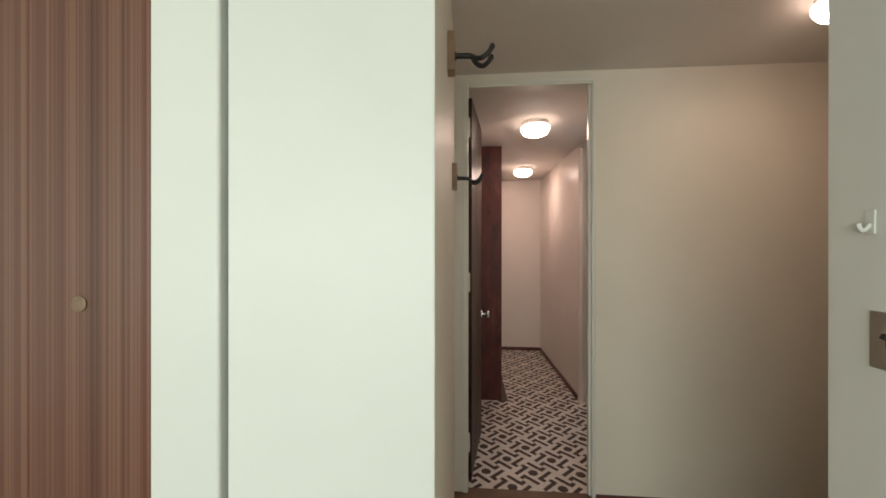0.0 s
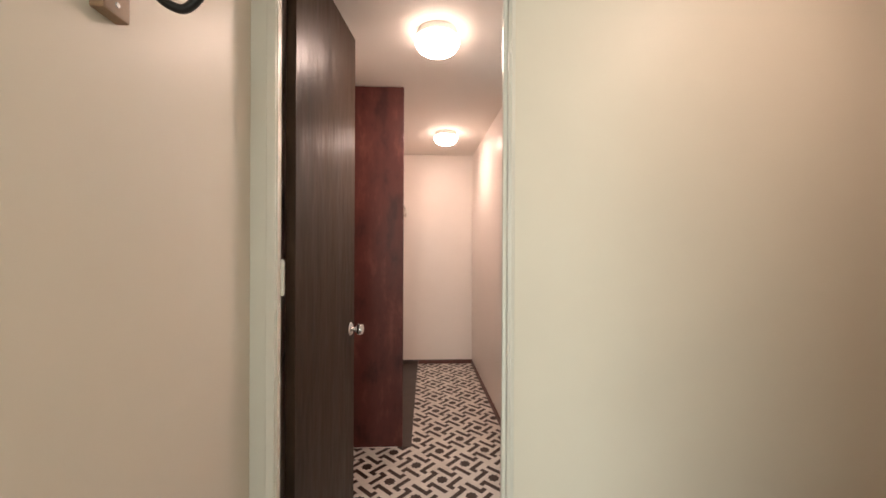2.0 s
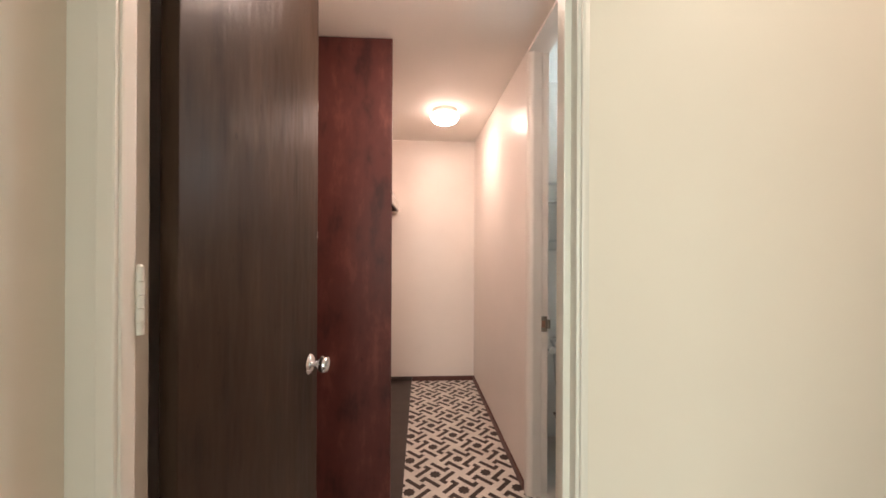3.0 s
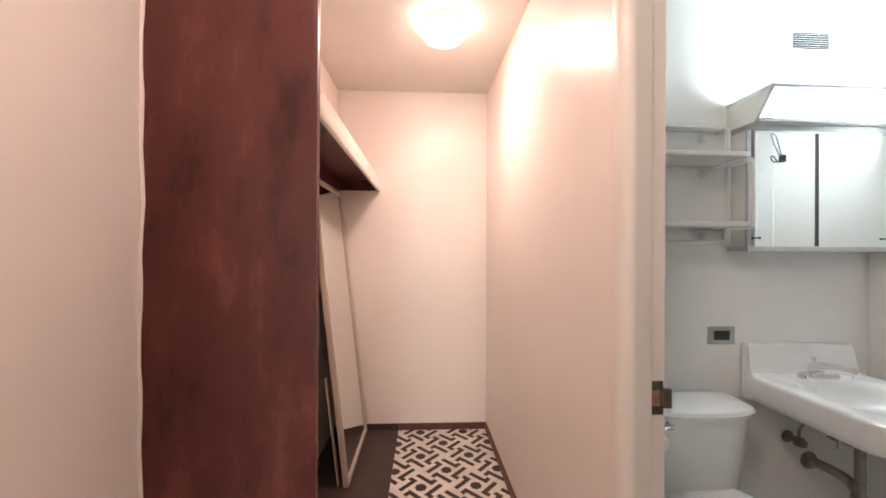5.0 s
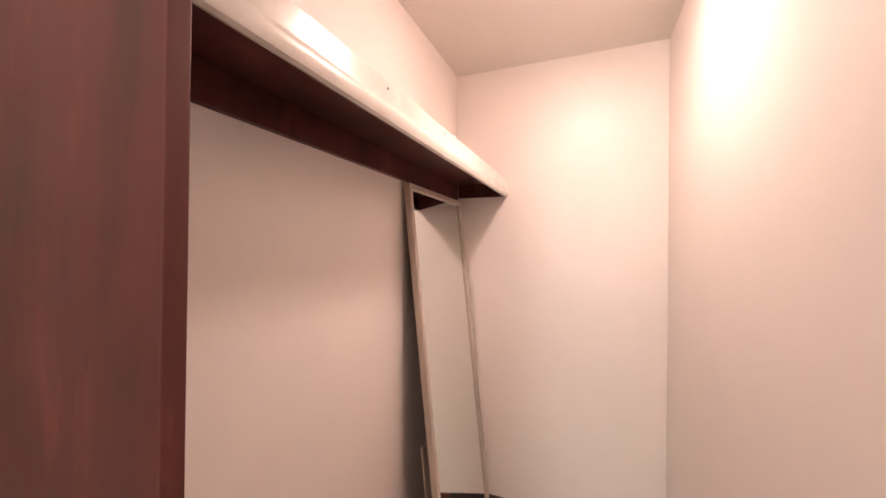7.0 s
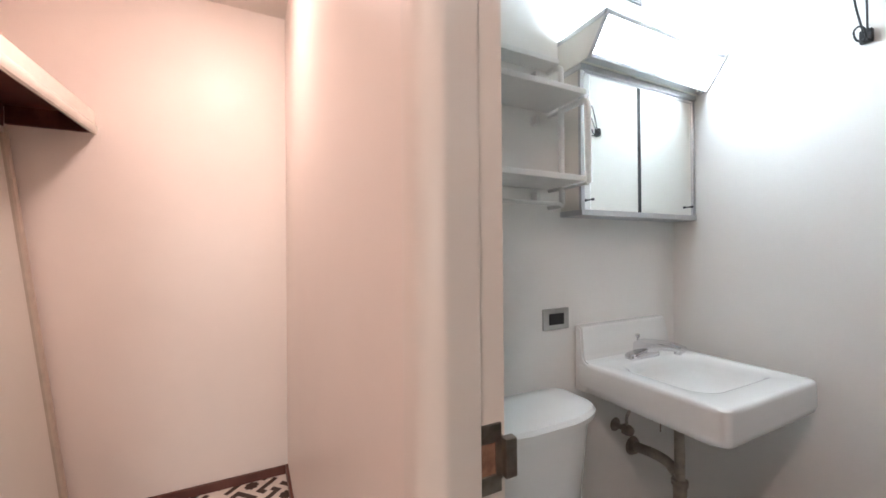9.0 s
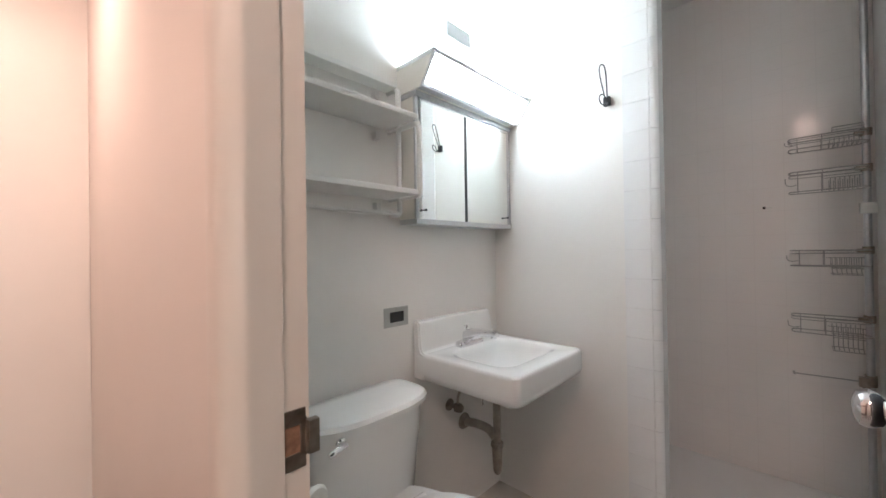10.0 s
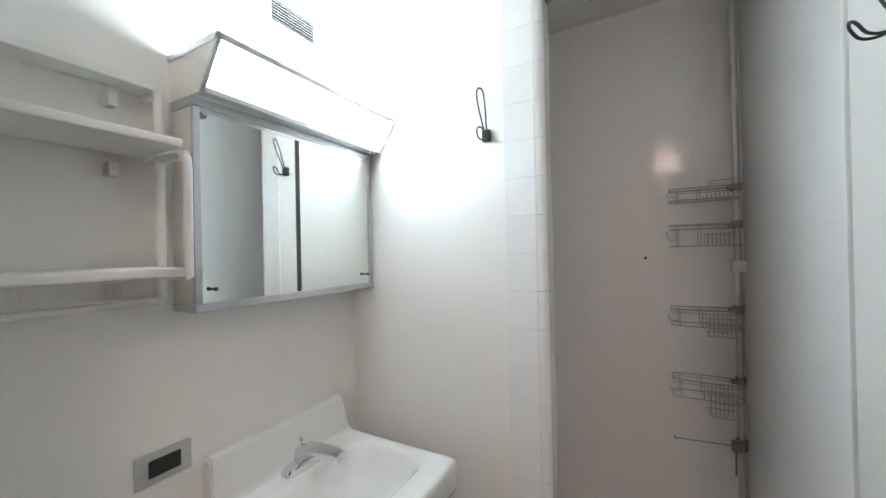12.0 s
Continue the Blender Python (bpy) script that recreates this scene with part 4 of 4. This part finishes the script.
under(wc, "seat", bm_loft([egg(TX, 3.745, 4.235, 0.184, 0.405), egg(TX, 3.740, 4.240, 0.189, 0.412), egg(TX, 3.742, 4.238, 0.187, 0.422), egg(TX, 3.75, 4.23, 0.18, 0.425)]), PORCELAIN)
under(wc, "seat_lid", bm_loft([egg(TX, 3.748, 4.245, 0.183, 0.4275), egg(TX, 3.743, 4.25, 0.188, 0.433), egg(TX, 3.746, 4.247, 0.185, 0.442), egg(TX, 3.775, 4.22, 0.16, 0.449), egg(TX, 3.86, 4.15, 0.09, 0.451)]), PORCELAIN)
for s in (-1, 1):
    under(wc, "seat_hinge", bm_tube([(TX + s * 0.05, 4.252, 0.425), (TX + s * 0.098, 4.252, 0.425)], 0.011, 12), PORCELAIN)
sv = thing("stop_valve", (1.42, YS, 0.20), "tarnished toilet supply valve with hose", "valve")
under(sv, "body", merge(bm_tube([(1.425, YS - 0.001, 0.165), (1.425, YS - 0.06, 0.165)], 0.009, 12), bm_box((1.412, YS - 0.07, 0.150), (1.438, YS - 0.045, 0.185), 0.004)), OLDSTEEL)
under(sv, "hose", bm_tube(curve_pts([(1.425, YS - 0.057, 0.184), (1.428, YS - 0.06, 0.235), (1.47, YS - 0.07, 0.268), (1.50, YS - 0.075, 0.30), (1.478, YS - 0.08, 0.345), (1.475, YS - 0.085, 0.374)], 6), 0.006, 8), PIPE)

tp = thing("paper_holder", (XB, 4.06, 0.74), "white paper roll holder on the bathroom wall", "paper holder")
under(tp, "post", bm_tube([(XB + 0.001, 4.06, 0.740), (XB + 0.075, 4.06, 0.740)], 0.009, 12), CHROME)
under(tp, "end_cap", bm_lathe([(0, 0), (0.019, 0), (0.021, 0.004), (0.018, 0.012), (0.006, 0.013), (0, 0.011)], Matrix.Translation((XB + 0.072, 4.045, 0.740)) @ pose(0, 0, 0, 90), 24), WHITEPLASTIC, "white round end cap")

# ---------------------------------------------------------------- medicine cabinet
CX0, CX1, CYF, CZ0, CZ1 = 1.837, 2.457, 4.431, 1.276, 1.772
cab = thing("medicine_cabinet", (2.147, YS, CZ0), "cream steel medicine cabinet with two sliding mirrors", "cabinet")
under(cab, "body", bm_box((CX0, CYF + 0.006, CZ0 + 0.004), (CX1, YS - 0.001, CZ1 - 0.004), 0.002), CABWHITE)
under(cab, "corner_strip", bm_box((CX0 - 0.002, CYF, CZ0 + 0.02), (CX0 + 0.014, CYF + 0.010, CZ1 - 0.02), 0.0015), ALU, "aluminium frame strip")
under(cab, "corner_strip", bm_box((CX1 - 0.014, CYF, CZ0 + 0.02), (CX1 + 0.002, CYF + 0.010, CZ1 - 0.02), 0.0015), ALU, "aluminium frame strip")
under(cab, "bottom_rail", bm_box((CX0 - 0.003, CYF - 0.004, CZ0), (CX1 + 0.002, YS - 0.002, CZ0 + 0.019), 0.0015), ALU, "aluminium bottom rail")
under(cab, "top_rail", bm_box((CX0 - 0.003, CYF - 0.006, CZ1 - 0.019), (CX1 + 0.002, YS - 0.002, CZ1), 0.0015), ALU, "aluminium top rail")
under(cab, "track", bm_box((CX0 + 0.014, CYF - 0.001, CZ1 - 0.030), (CX1 - 0.014, CYF + 0.008, CZ1 - 0.0195), 0.0015), CHROME)
md = under(cab, "mirror_door", bm_box((CX0 + 0.014, CYF + 0.001, CZ0 + 0.020), (2.121, CYF + 0.004, CZ1 - 0.030)), MIRROR, "sliding mirror")
md2 = under(cab, "mirror_door", bm_box((2.116, CYF + 0.0045, CZ0 + 0.020), (CX1 - 0.014, CYF + 0.0058, CZ1 - 0.030)), MIRROR, "sliding mirror")
under(cab, "divider", bm_box((2.116, CYF - 0.001, CZ0 + 0.020), (2.130, CYF + 0.0042, CZ1 - 0.030), 0.001), DARKEDGE, "dark metal mirror edge")
for kx, off in ((CX0 + 0.036, 0.001), (CX1 - 0.040, 0.0045)):
    under(cab, "pull", bm_lathe([(0.0028, 0), (0.0028, 0.010), (0.0048, 0.012), (0.0048, 0.017), (0.003, 0.019), (0, 0.0195)], Matrix.Translation((kx, CYF + off, CZ0 + 0.052)) @ pose(0, 0, 0, 90), 16), DARKEDGE, "small dark metal pull")

# lamp box on the cabinet
LZ0, LZ1, LYT, LYB = CZ1 + 0.001, 1.886, 4.332, 4.398
SLANT = (LYB - LYT) / (LZ1 - LZ0)
lb = thing("vanity_light", (2.147, YS, LZ0), "lit vanity light box on the medicine cabinet", "vanity light")
# the end panels stand a little proud of the diffuser between them
side = [(YS - 0.001, LZ0), (LYB - 0.010, LZ0), (LYT - 0.010, LZ1), (YS - 0.001, LZ1)]
for a, b in ((CX0 - 0.006, CX0 - 0.001), (CX1 - 0.003, CX1 + 0.002)):
    under(lb, "side_panel", bm_prism(side, "x", a, b), CABWHITE, "cream side panel")
    under(lb, "side_trim", bm_prism([(YS - 0.001, LZ1 - 0.015), (LYT - 0.008 + SLANT * 0.015, LZ1 - 0.015), (LYT - 0.012, LZ1 + 0.001), (YS - 0.001, LZ1 + 0.001)], "x", a - 0.0015, b + 0.0015), ALU, "grey metal trim")
    under(lb, "front_edge", bm_prism([(LYB - 0.004, LZ0), (LYB - 0.013, LZ0), (LYT - 0.013, LZ1 - 0.015), (LYT - 0.004, LZ1 - 0.015)], "x", a - 0.002, b + 0.002), ALU, "grey metal trim")
under(lb, "front_diffuser", bm_prism([(LYB + 0.018, LZ0 + 0.014), (LYB + 0.022, LZ0 + 0.014), (LYT + 0.024, LZ1 - 0.012), (LYT + 0.020, LZ1 - 0.012)], "x", CX0 + 0.0005, CX1 - 0.0045), DIFFUSER, "glowing white diffuser")
under(lb, "top_diffuser", bm_box((CX0 + 0.0005, LYT + 0.026, LZ1 - 0.010), (CX1 - 0.0045, YS - 0.012, LZ1 - 0.006)), TOPDIFFUSER, "glowing white diffuser")
under(lb, "bottom_plate", bm_box((CX0 - 0.0008, LYB - 0.008, LZ0 + 0.0002), (CX1 - 0.0032, YS - 0.002, LZ0 + 0.003)), CABWHITE)
under(lb, "bottom_rail", bm_box((CX0 - 0.001, LYB - 0.012, LZ0 - 0.001), (CX1 - 0.003, LYB + 0.017, LZ0 + 0.0135), 0.002), ALU, "aluminium rail")
under(lb, "top_rail", bm_box((CX0 - 0.001, LYT - 0.010, LZ1 - 0.0145), (CX1 - 0.003, LYT - 0.001, LZ1 + 0.001), 0.001), ALU, "aluminium rail")
under(lb, "top_lip", bm_box((CX0 - 0.001, LYT - 0.001, LZ1 - 0.002), (CX1 - 0.003, LYT + 0.025, LZ1 + 0.0005), 0.0006), ALU, "aluminium rail")
for k, x in enumerate((CX1 - 0.050, CX1 - 0.026)):
    under(lb, "switch_button", bm_lathe([(0, 0), (0.006, 0), (0.006, -0.006), (0.004, -0.008), (0, -0.008)], Matrix.Translation((x, LYB - 0.004, LZ0)), 14), WHITEPLASTIC, "small white switch button")

# ---------------------------------------------------------------- shelf unit over the toilet
su = thing("wall_shelf_unit", (1.49, YS, 1.31), "white tubular wall shelf with three boards", "shelf")
S0, S1 = 1.205, 1.782
YF, YM = 4.352, 4.462
for x in (S0, S1):
    back = curve_pts([(x, YM, 1.312), (x, YM, 1.40), (x, YM, 1.60), (x, YM, 1.735), (x, YM + 0.006, 1.760), (x, YM + 0.030, 1.768), (x, YS - 0.004, 1.768)], 4)
    under(su, "post", merge(bm_tube(back, 0.0095, 10), bm_tube(curve_pts([(x, YM, 1.312), (x, YM + 0.02, 1.308), (x, YS - 0.004, 1.308)], 4), 0.0095, 10)), SHELFWHITE)
    fr = curve_pts([(x, YM, 1.618), (x, YF + 0.03, 1.618), (x, YF + 0.008, 1.612), (x, YF, 1.590), (x, YF, 1.50), (x, YF, 1.364)], 4)
    under(su, "front_tube", bm_tube(fr, 0.0095, 10), SHELFWHITE)
    for z in (1.364, 1.618):
        under(su, "side_bar", bm_tube([(x, YF, z), (x, YS - 0.004, z)], 0.006, 8), SHELFWHITE)
for name, y0, z in (("board", YM - 0.006, 1.776), ("board", YF - 0.004, 1.636), ("board", YF - 0.004, 1.376)):
    under(su, name, bm_box((S0 + 0.004, y0, z - 0.009), (S1 - 0.008, YS - 0.006, z + 0.009), 0.005, 2), SHELFWHITE)
under(su, "lower_rail", bm_tube([(S0, YM, 1.312), (S1, YM, 1.312)], 0.007, 10), SHELFWHITE)
for z in (1.735, 1.59, 1.335):
    under(su, "bracket", bm_box((S1 - 0.075, YS - 0.03, z - 0.012), (S1 - 0.058, YS - 0.001, z + 0.016), 0.002), SHELFWHITE)

# outlet plate
ol = thing("wall_outlet", (1.807, YS, 0.927), "stainless wall plate with a black outlet", "outlet")
under(ol, "plate", bm_box((1.750, YS - 0.006, 0.889), (1.866, YS - 0.0005, 0.962), 0.002, 3), STEEL)
under(ol, "socket", bm_box((1.776, YS - 0.008, 0.906), (1.842, YS - 0.0055, 0.945), 0.002), BLACKPLASTIC, "black outlet insert")
for x in (1.760, 1.856):
    under(ol, "screw", bm_lathe([(0, 0), (0.0035, 0), (0.003, 0.001), (0, 0.0012)], Matrix.Translation((x, YS - 0.006, 0.9255)) @ pose(0, 0, 0, 90), 12), NICKEL)

# ceiling-near vent
vt = thing("air_vent", (2.20, YS, 2.14), "white metal air vent with dark slots", "vent")
V0, V1, VZ0, VZ1 = 2.076, 2.310, 2.094, 2.232
VB = 0.032
# flat black sheet on the wall in place of the shade inside the duct
under(vt, "backing", bm_box((V0 + VB, YS - 0.002, VZ0 + VB), (V1 - VB, YS - 0.0005, VZ1 - VB)), BLACKPLASTIC, "black sheet for duct shade behind the slats")


def vent_ring(inset, width, depth, name):
    a0, a1, b0, b1 = V0 + inset, V1 - inset, VZ0 + inset, VZ1 - inset
    for lo, hi in (((a0, b0), (a1, b0 + width)), ((a0, b1 - width), (a1, b1)), ((a0, b0 + width), (a0 + width, b1 - width)), ((a1 - width, b0 + width), (a1, b1 - width))):
        under(vt, name, bm_box((lo[0], YS - depth, lo[1]), (hi[0], YS - 0.0005, hi[1]), 0.0015), SHELFWHITE)


vent_ring(0.0, 0.0205, 0.006, "border")
vent_ring(0.021, 0.0115, 0.012, "inner_frame")
for i in range(7):
    z = VZ0 + VB + 0.0093 + i * (VZ1 - VZ0 - 2 * VB) / 8
    under(vt, "slat", moved(bm_box((V0 + VB, -0.0012, -0.0004), (V1 - VB, 0.0012, 0.0004)), Matrix.Translation((0, YS - 0.0062, z)) @ pose(0, 0, 0, 18)), SHELFWHITE, soft=False)
for x in (V0 + 0.012, V1 - 0.012):
    under(vt, "screw", bm_lathe([(0, 0), (0.004, 0), (0.0035, 0.001), (0, 0.0014)], Matrix.Translation((x, YS - 0.006, (VZ0 + VZ1) / 2)) @ pose(0, 0, 0, 90), 12), SHELFWHITE)

# ---------------------------------------------------------------- wire hooks


def wire_hook(at, yaw, label):
    """Black block with a tall and a short wire loop, standing off the wall along local -y."""
    t = new("wire_hook")
    t.empty_display_size = 0.03
    t.matrix_world = pose(*at, 0, 0, yaw)
    tagged(t, label, "wall hook", "wire hooks")
    part("block", bm_box((-0.013, -0.016, -0.018), (0.013, 0, 0.018), 0.002), BLACKIRON, t)
    up = curve_pts([(-0.004, -0.012, 0.005), (-0.006, -0.024, 0.03), (-0.011, -0.045, 0.085), (-0.010, -0.058, 0.120), (0, -0.062, 0.130), (0.010, -0.058, 0.120), (0.011, -0.045, 0.085), (0.006, -0.024, 0.03), (0.004, -0.012, 0.005)], 5)
    part("tall_loop", bm_tube(up, 0.0026, 8), BLACKIRON, t)
    lo = curve_pts([(-0.004, -0.012, -0.006), (-0.006, -0.030, -0.017), (-0.010, -0.050, -0.014), (-0.010, -0.062, 0.004), (0, -0.066, 0.012), (0.010, -0.062, 0.004), (0.010, -0.050, -0.014), (0.006, -0.030, -0.017), (0.004, -0.012, -0.006)], 5)
    part("short_loop", bm_tube(lo, 0.0026, 8), BLACKIRON, t)
    return t


wire_hook((XK, 3.962, 1.766), -90, "black wire double hook on the painted wall")
wire_hook((2.208, YN, 1.750), 180, "black wire double hook behind the door")

# ---------------------------------------------------------------- shower things
PX, PY = 3.217, 3.207
pole = thing("shower_caddy", (PX, PY, 0.077), "metal tension pole caddy with wire baskets", "shower caddy")
under(pole, "lower_pole", bm_tube([(PX, PY, 0.10), (PX, PY, 2.372)], 0.0125, 14), ALU)
under(pole, "upper_pole", bm_tube([(PX, PY, 2.370), (PX, PY, 2.462)], 0.0100, 14), ALU)
under(pole, "foot", bm_lathe([(0, 0.0), (0.030, 0.0), (0.028, 0.008), (0.016, 0.030), (0.0135, 0.034), (0, 0.034)], Matrix.Translation((PX, PY, 0.0775)), 20), OLDSTEEL, "grey rubber foot")
under(pole, "top_cap", bm_lathe([(0, 0), (0.013, 0), (0.028, 0.024), (0.028, 0.030), (0, 0.030)], Matrix.Translation((PX, PY, 2.459)), 20), OLDSTEEL, "grey rubber cap")
under(pole, "tape", bm_box((PX - 0.022, PY - 0.026, 1.300), (PX + 0.016, PY + 0.022, 1.345), 0.003), WHITEPLASTIC, "white plastic clip")
under(pole, "joint_ring", bm_lathe([(0.0128, 0), (0.014, 0.001), (0.014, 0.008), (0.0128, 0.009)], Matrix.Translation((PX, PY, 0.39)), 16), ALU)


def basket(z, h, tray, tall_end):
    """A wire basket reaching from the pole along y, with a small comb tray hung under it."""
    y0, y1, x0, x1 = PY + 0.018, PY + 0.232, PX - 0.085, PX + 0.006

    def hoop(zz, r):
        return bm_tube(curve_pts([(x0, y0, zz), (x0, y1 - 0.03, zz), (x0 + 0.008, y1 - 0.006, zz), (x0 + 0.03, y1, zz), (x1 - 0.03, y1, zz), (x1 - 0.008, y1 - 0.006, zz), (x1, y1 - 0.03, zz), (x1, y0, zz)], 3, True), r, 6, True)

    ob = under(pole, "basket", hoop(z + h, 0.0028), WIRE, "wire basket")
    under(ob, "rail", hoop(z + h * 0.82, 0.0016), WIRE)
    under(ob, "rail", hoop(z, 0.0023), WIRE)
    for y in (y1 - 0.028, (y0 + y1) / 2 + 0.004):
        under(ob, "stay", bm_tube([(x0, y, z + h), (x0, y, z), (x1, y, z), (x1, y, z + h)], 0.0016, 6), WIRE)
    for k in range(7):
        y = y0 + 0.008 + k * 0.0135
        under(ob, "rib", bm_tube([(x0, y, z + h * 0.55), (x0, y, z), (x1, y, z), (x1, y, z + h * 0.55)], 0.0014, 5), WIRE)
    under(ob, "rail", bm_tube([(x0 - 0.001, y0, z + h * 0.55), (x0 - 0.001, (y0 + y1) / 2, z + h * 0.55)], 0.0013, 5), WIRE)
    under(ob, "end_hook", bm_tube(curve_pts([(x0, y1 - 0.024, z + h * 0.35), (x0 - 0.004, y1 - 0.004, z + h * 0.30), (x0 - 0.005, y1 + 0.010, z + h * 0.42), (x0 - 0.004, y1 + 0.012, z + h * 0.7)], 4), 0.0015, 5), WIRE)
    if tall_end:
        yy = PY + 0.10
        under(pole, "end_rack", merge(bm_tube([(x0, PY + 0.012, z + h), (x0, PY + 0.012, z + h + 0.022), (x0, yy, z + h + 0.022), (x0, yy, z + h)], 0.0022, 6),
                                      bm_tube([(x0, PY + 0.012, z + h + 0.011), (x0, yy, z + h + 0.011)], 0.0016, 5)), WIRE)
    if tray:
        yy = PY + 0.108
        tb = [bm_tube([(x0, PY + 0.020, z - d), (x0, yy, z - d), (x1, yy, z - d), (x1, PY + 0.020, z - d)], 0.0018, 5) for d in (0.008, tray)]
        for i in range(7):
            y = PY + 0.026 + i * 0.0135
            tb.append(bm_tube(curve_pts([(x0, y, z - 0.004), (x0 + 0.003, y, z - tray * 0.6), (x0 + 0.016, y - 0.004, z - tray)], 3), 0.0016, 5))
        under(pole, "comb_tray", merge(*tb), WIRE, "small wire tray")
    under(pole, "clamp", merge(bm_tube([(PX, PY, z + h - 0.016), (PX, PY, z + h + 0.014)], 0.018, 14), bm_box((PX - 0.030, PY + 0.006, z + h - 0.010), (PX - 0.006, PY + 0.034, z + h + 0.006), 0.003)), OLDSTEEL, "grey clamp")


basket(1.590, 0.046, 0, True)
basket(1.405, 0.085, 0, False)
basket(1.085, 0.066, 0.034, False)
basket(0.800, 0.068, 0.062, False)
under(pole, "towel_bar", merge(bm_tube([(PX - 0.02, PY + 0.010, 0.612), (PX - 0.04, PY + 0.228, 0.609)], 0.0028, 8), bm_tube([(PX - 0.04, PY + 0.226, 0.604), (PX - 0.04, PY + 0.230, 0.618)], 0.004, 8)), WIRE, "thin wire towel bar")
under(pole, "clamp", merge(bm_tube([(PX, PY, 0.592), (PX, PY, 0.636)], 0.0185, 14), bm_box((PX - 0.034, PY + 0.004, 0.590), (PX - 0.006, PY + 0.036, 0.630), 0.003)), OLDSTEEL, "grey clamp")
under(pole, "loose_strap", bm_tube(curve_pts([(PX - 0.02, PY + 0.022, 0.590), (PX - 0.024, PY + 0.024, 0.54), (PX - 0.021, PY + 0.023, 0.495)], 4), 0.004, 6), OLDSTEEL)

RX, RZ = 2.530, 2.195
rod = thing("curtain_rod", (RX, 3.47, RZ), "chrome shower curtain rod with empty rings", "curtain rod")
under(rod, "bar", bm_tube([(RX, YN + 0.010, RZ), (RX, YK + 0.004, RZ)], 0.0125, 16), CHROME)
for y, d in ((YK + 0.0055, 1), (YN + 0.0085, -1)):
    under(rod, "end_flange", bm_lathe([(0, 0), (0.027, 0), (0.027, 0.008), (0.018, 0.018), (0, 0.018)], Matrix.Translation((RX, y, RZ)) @ pose(0, 0, 0, 90 * d), 24), OLDSTEEL, "grey plastic end flange")
random.seed(4)
for i, y in enumerate((3.655, 3.612, 3.596, 3.578, 3.566, 3.545, 3.528, 3.510, 3.488, 3.462, 3.430, 3.405)):
    ring = new("curtain_ring")
    ring.empty_display_size = 0.02
    ring.matrix_world = pose(RX, y, RZ, 0, 0, random.uniform(-14, 14))
    tagged(ring, "empty chrome double hook curtain ring", "curtain ring", "curtain rings")
    part("loop", bm_tube(curve_pts([(0.016 * math.cos(a), 0, 0.016 * math.sin(a)) for a in [k * math.pi / 4 for k in range(8)]], 3, True), 0.0016, 6, True), BLACKIRON, ring)
    for s in (-1, 1):
        part("hook", bm_tube(curve_pts([(0, s * 0.002, -0.016), (s * 0.004, s * 0.004, -0.040), (s * 0.012, s * 0.005, -0.054), (s * 0.021, s * 0.005, -0.046), (s * 0.021, s * 0.005, -0.036)], 4), 0.0016, 6), BLACKIRON, ring)

plug = thing("wall_plug", (XZ, 3.529, 1.356), "black screw and plastic anchor in the shower wall", "screw")
under(plug, "screw", bm_lathe([(0, 0), (0.006, 0), (0.006, 0.006), (0, 0.007)], Matrix.Translation((XZ, 3.529, 1.356)) @ pose(0, 0, 0, 0, -90), 14), BLACKPLASTIC)
under(plug, "anchor", bm_box((XZ - 0.004, 3.500, 1.3525), (XZ, 3.520, 1.3575), 0.001), WHITEPLASTIC)

# ---------------------------------------------------------------- tile strip beside the shower
strip = struct("wall_tile_strip", bm_box((XK - 0.0035, YK + 0.030, 0), (XK + 0.011, 3.9060, TOP)), GROUT, "strip of glazed white tiles by the shower", "wall")
STEP = 0.1135
tile_mesh = mesh_of("tile", bm_box((-0.008, -0.0465, -STEP / 2 + 0.0008), (0.0, 0.0465, STEP / 2 - 0.0008), 0.0009, 2), TILE)
nose_prof = [(0.006, 0.0145), (-0.006, 0.0145), (-0.008, 0.012), (-0.0075, 0.002), (-0.003, -0.0075), (0.006, -0.0125), (0.016, -0.0135), (0.026, -0.0120), (0.026, -0.006)]
nose_mesh = mesh_of("bullnose_tile", bm_prism(nose_prof, "z", -STEP / 2 + 0.0008, STEP / 2 - 0.0008), TILE)
for i in range(22):
    z = 0.045 + STEP * (i + 0.5) - 0.012
    if z + STEP / 2 > BATH_TOP:
        break
    for nm, me, y in (("tile", tile_mesh, 3.8595), ("bullnose_tile", nose_mesh, YK + 0.0155)):
        ob = new(nm, me)
        ob.location = (XK + 0.003 + random.uniform(-0.0001, 0.0001), y, z)
        ob.rotation_euler = (0, random.uniform(-0.0009, 0.0009), random.uniform(-0.0009, 0.0009))
        ob.parent = strip
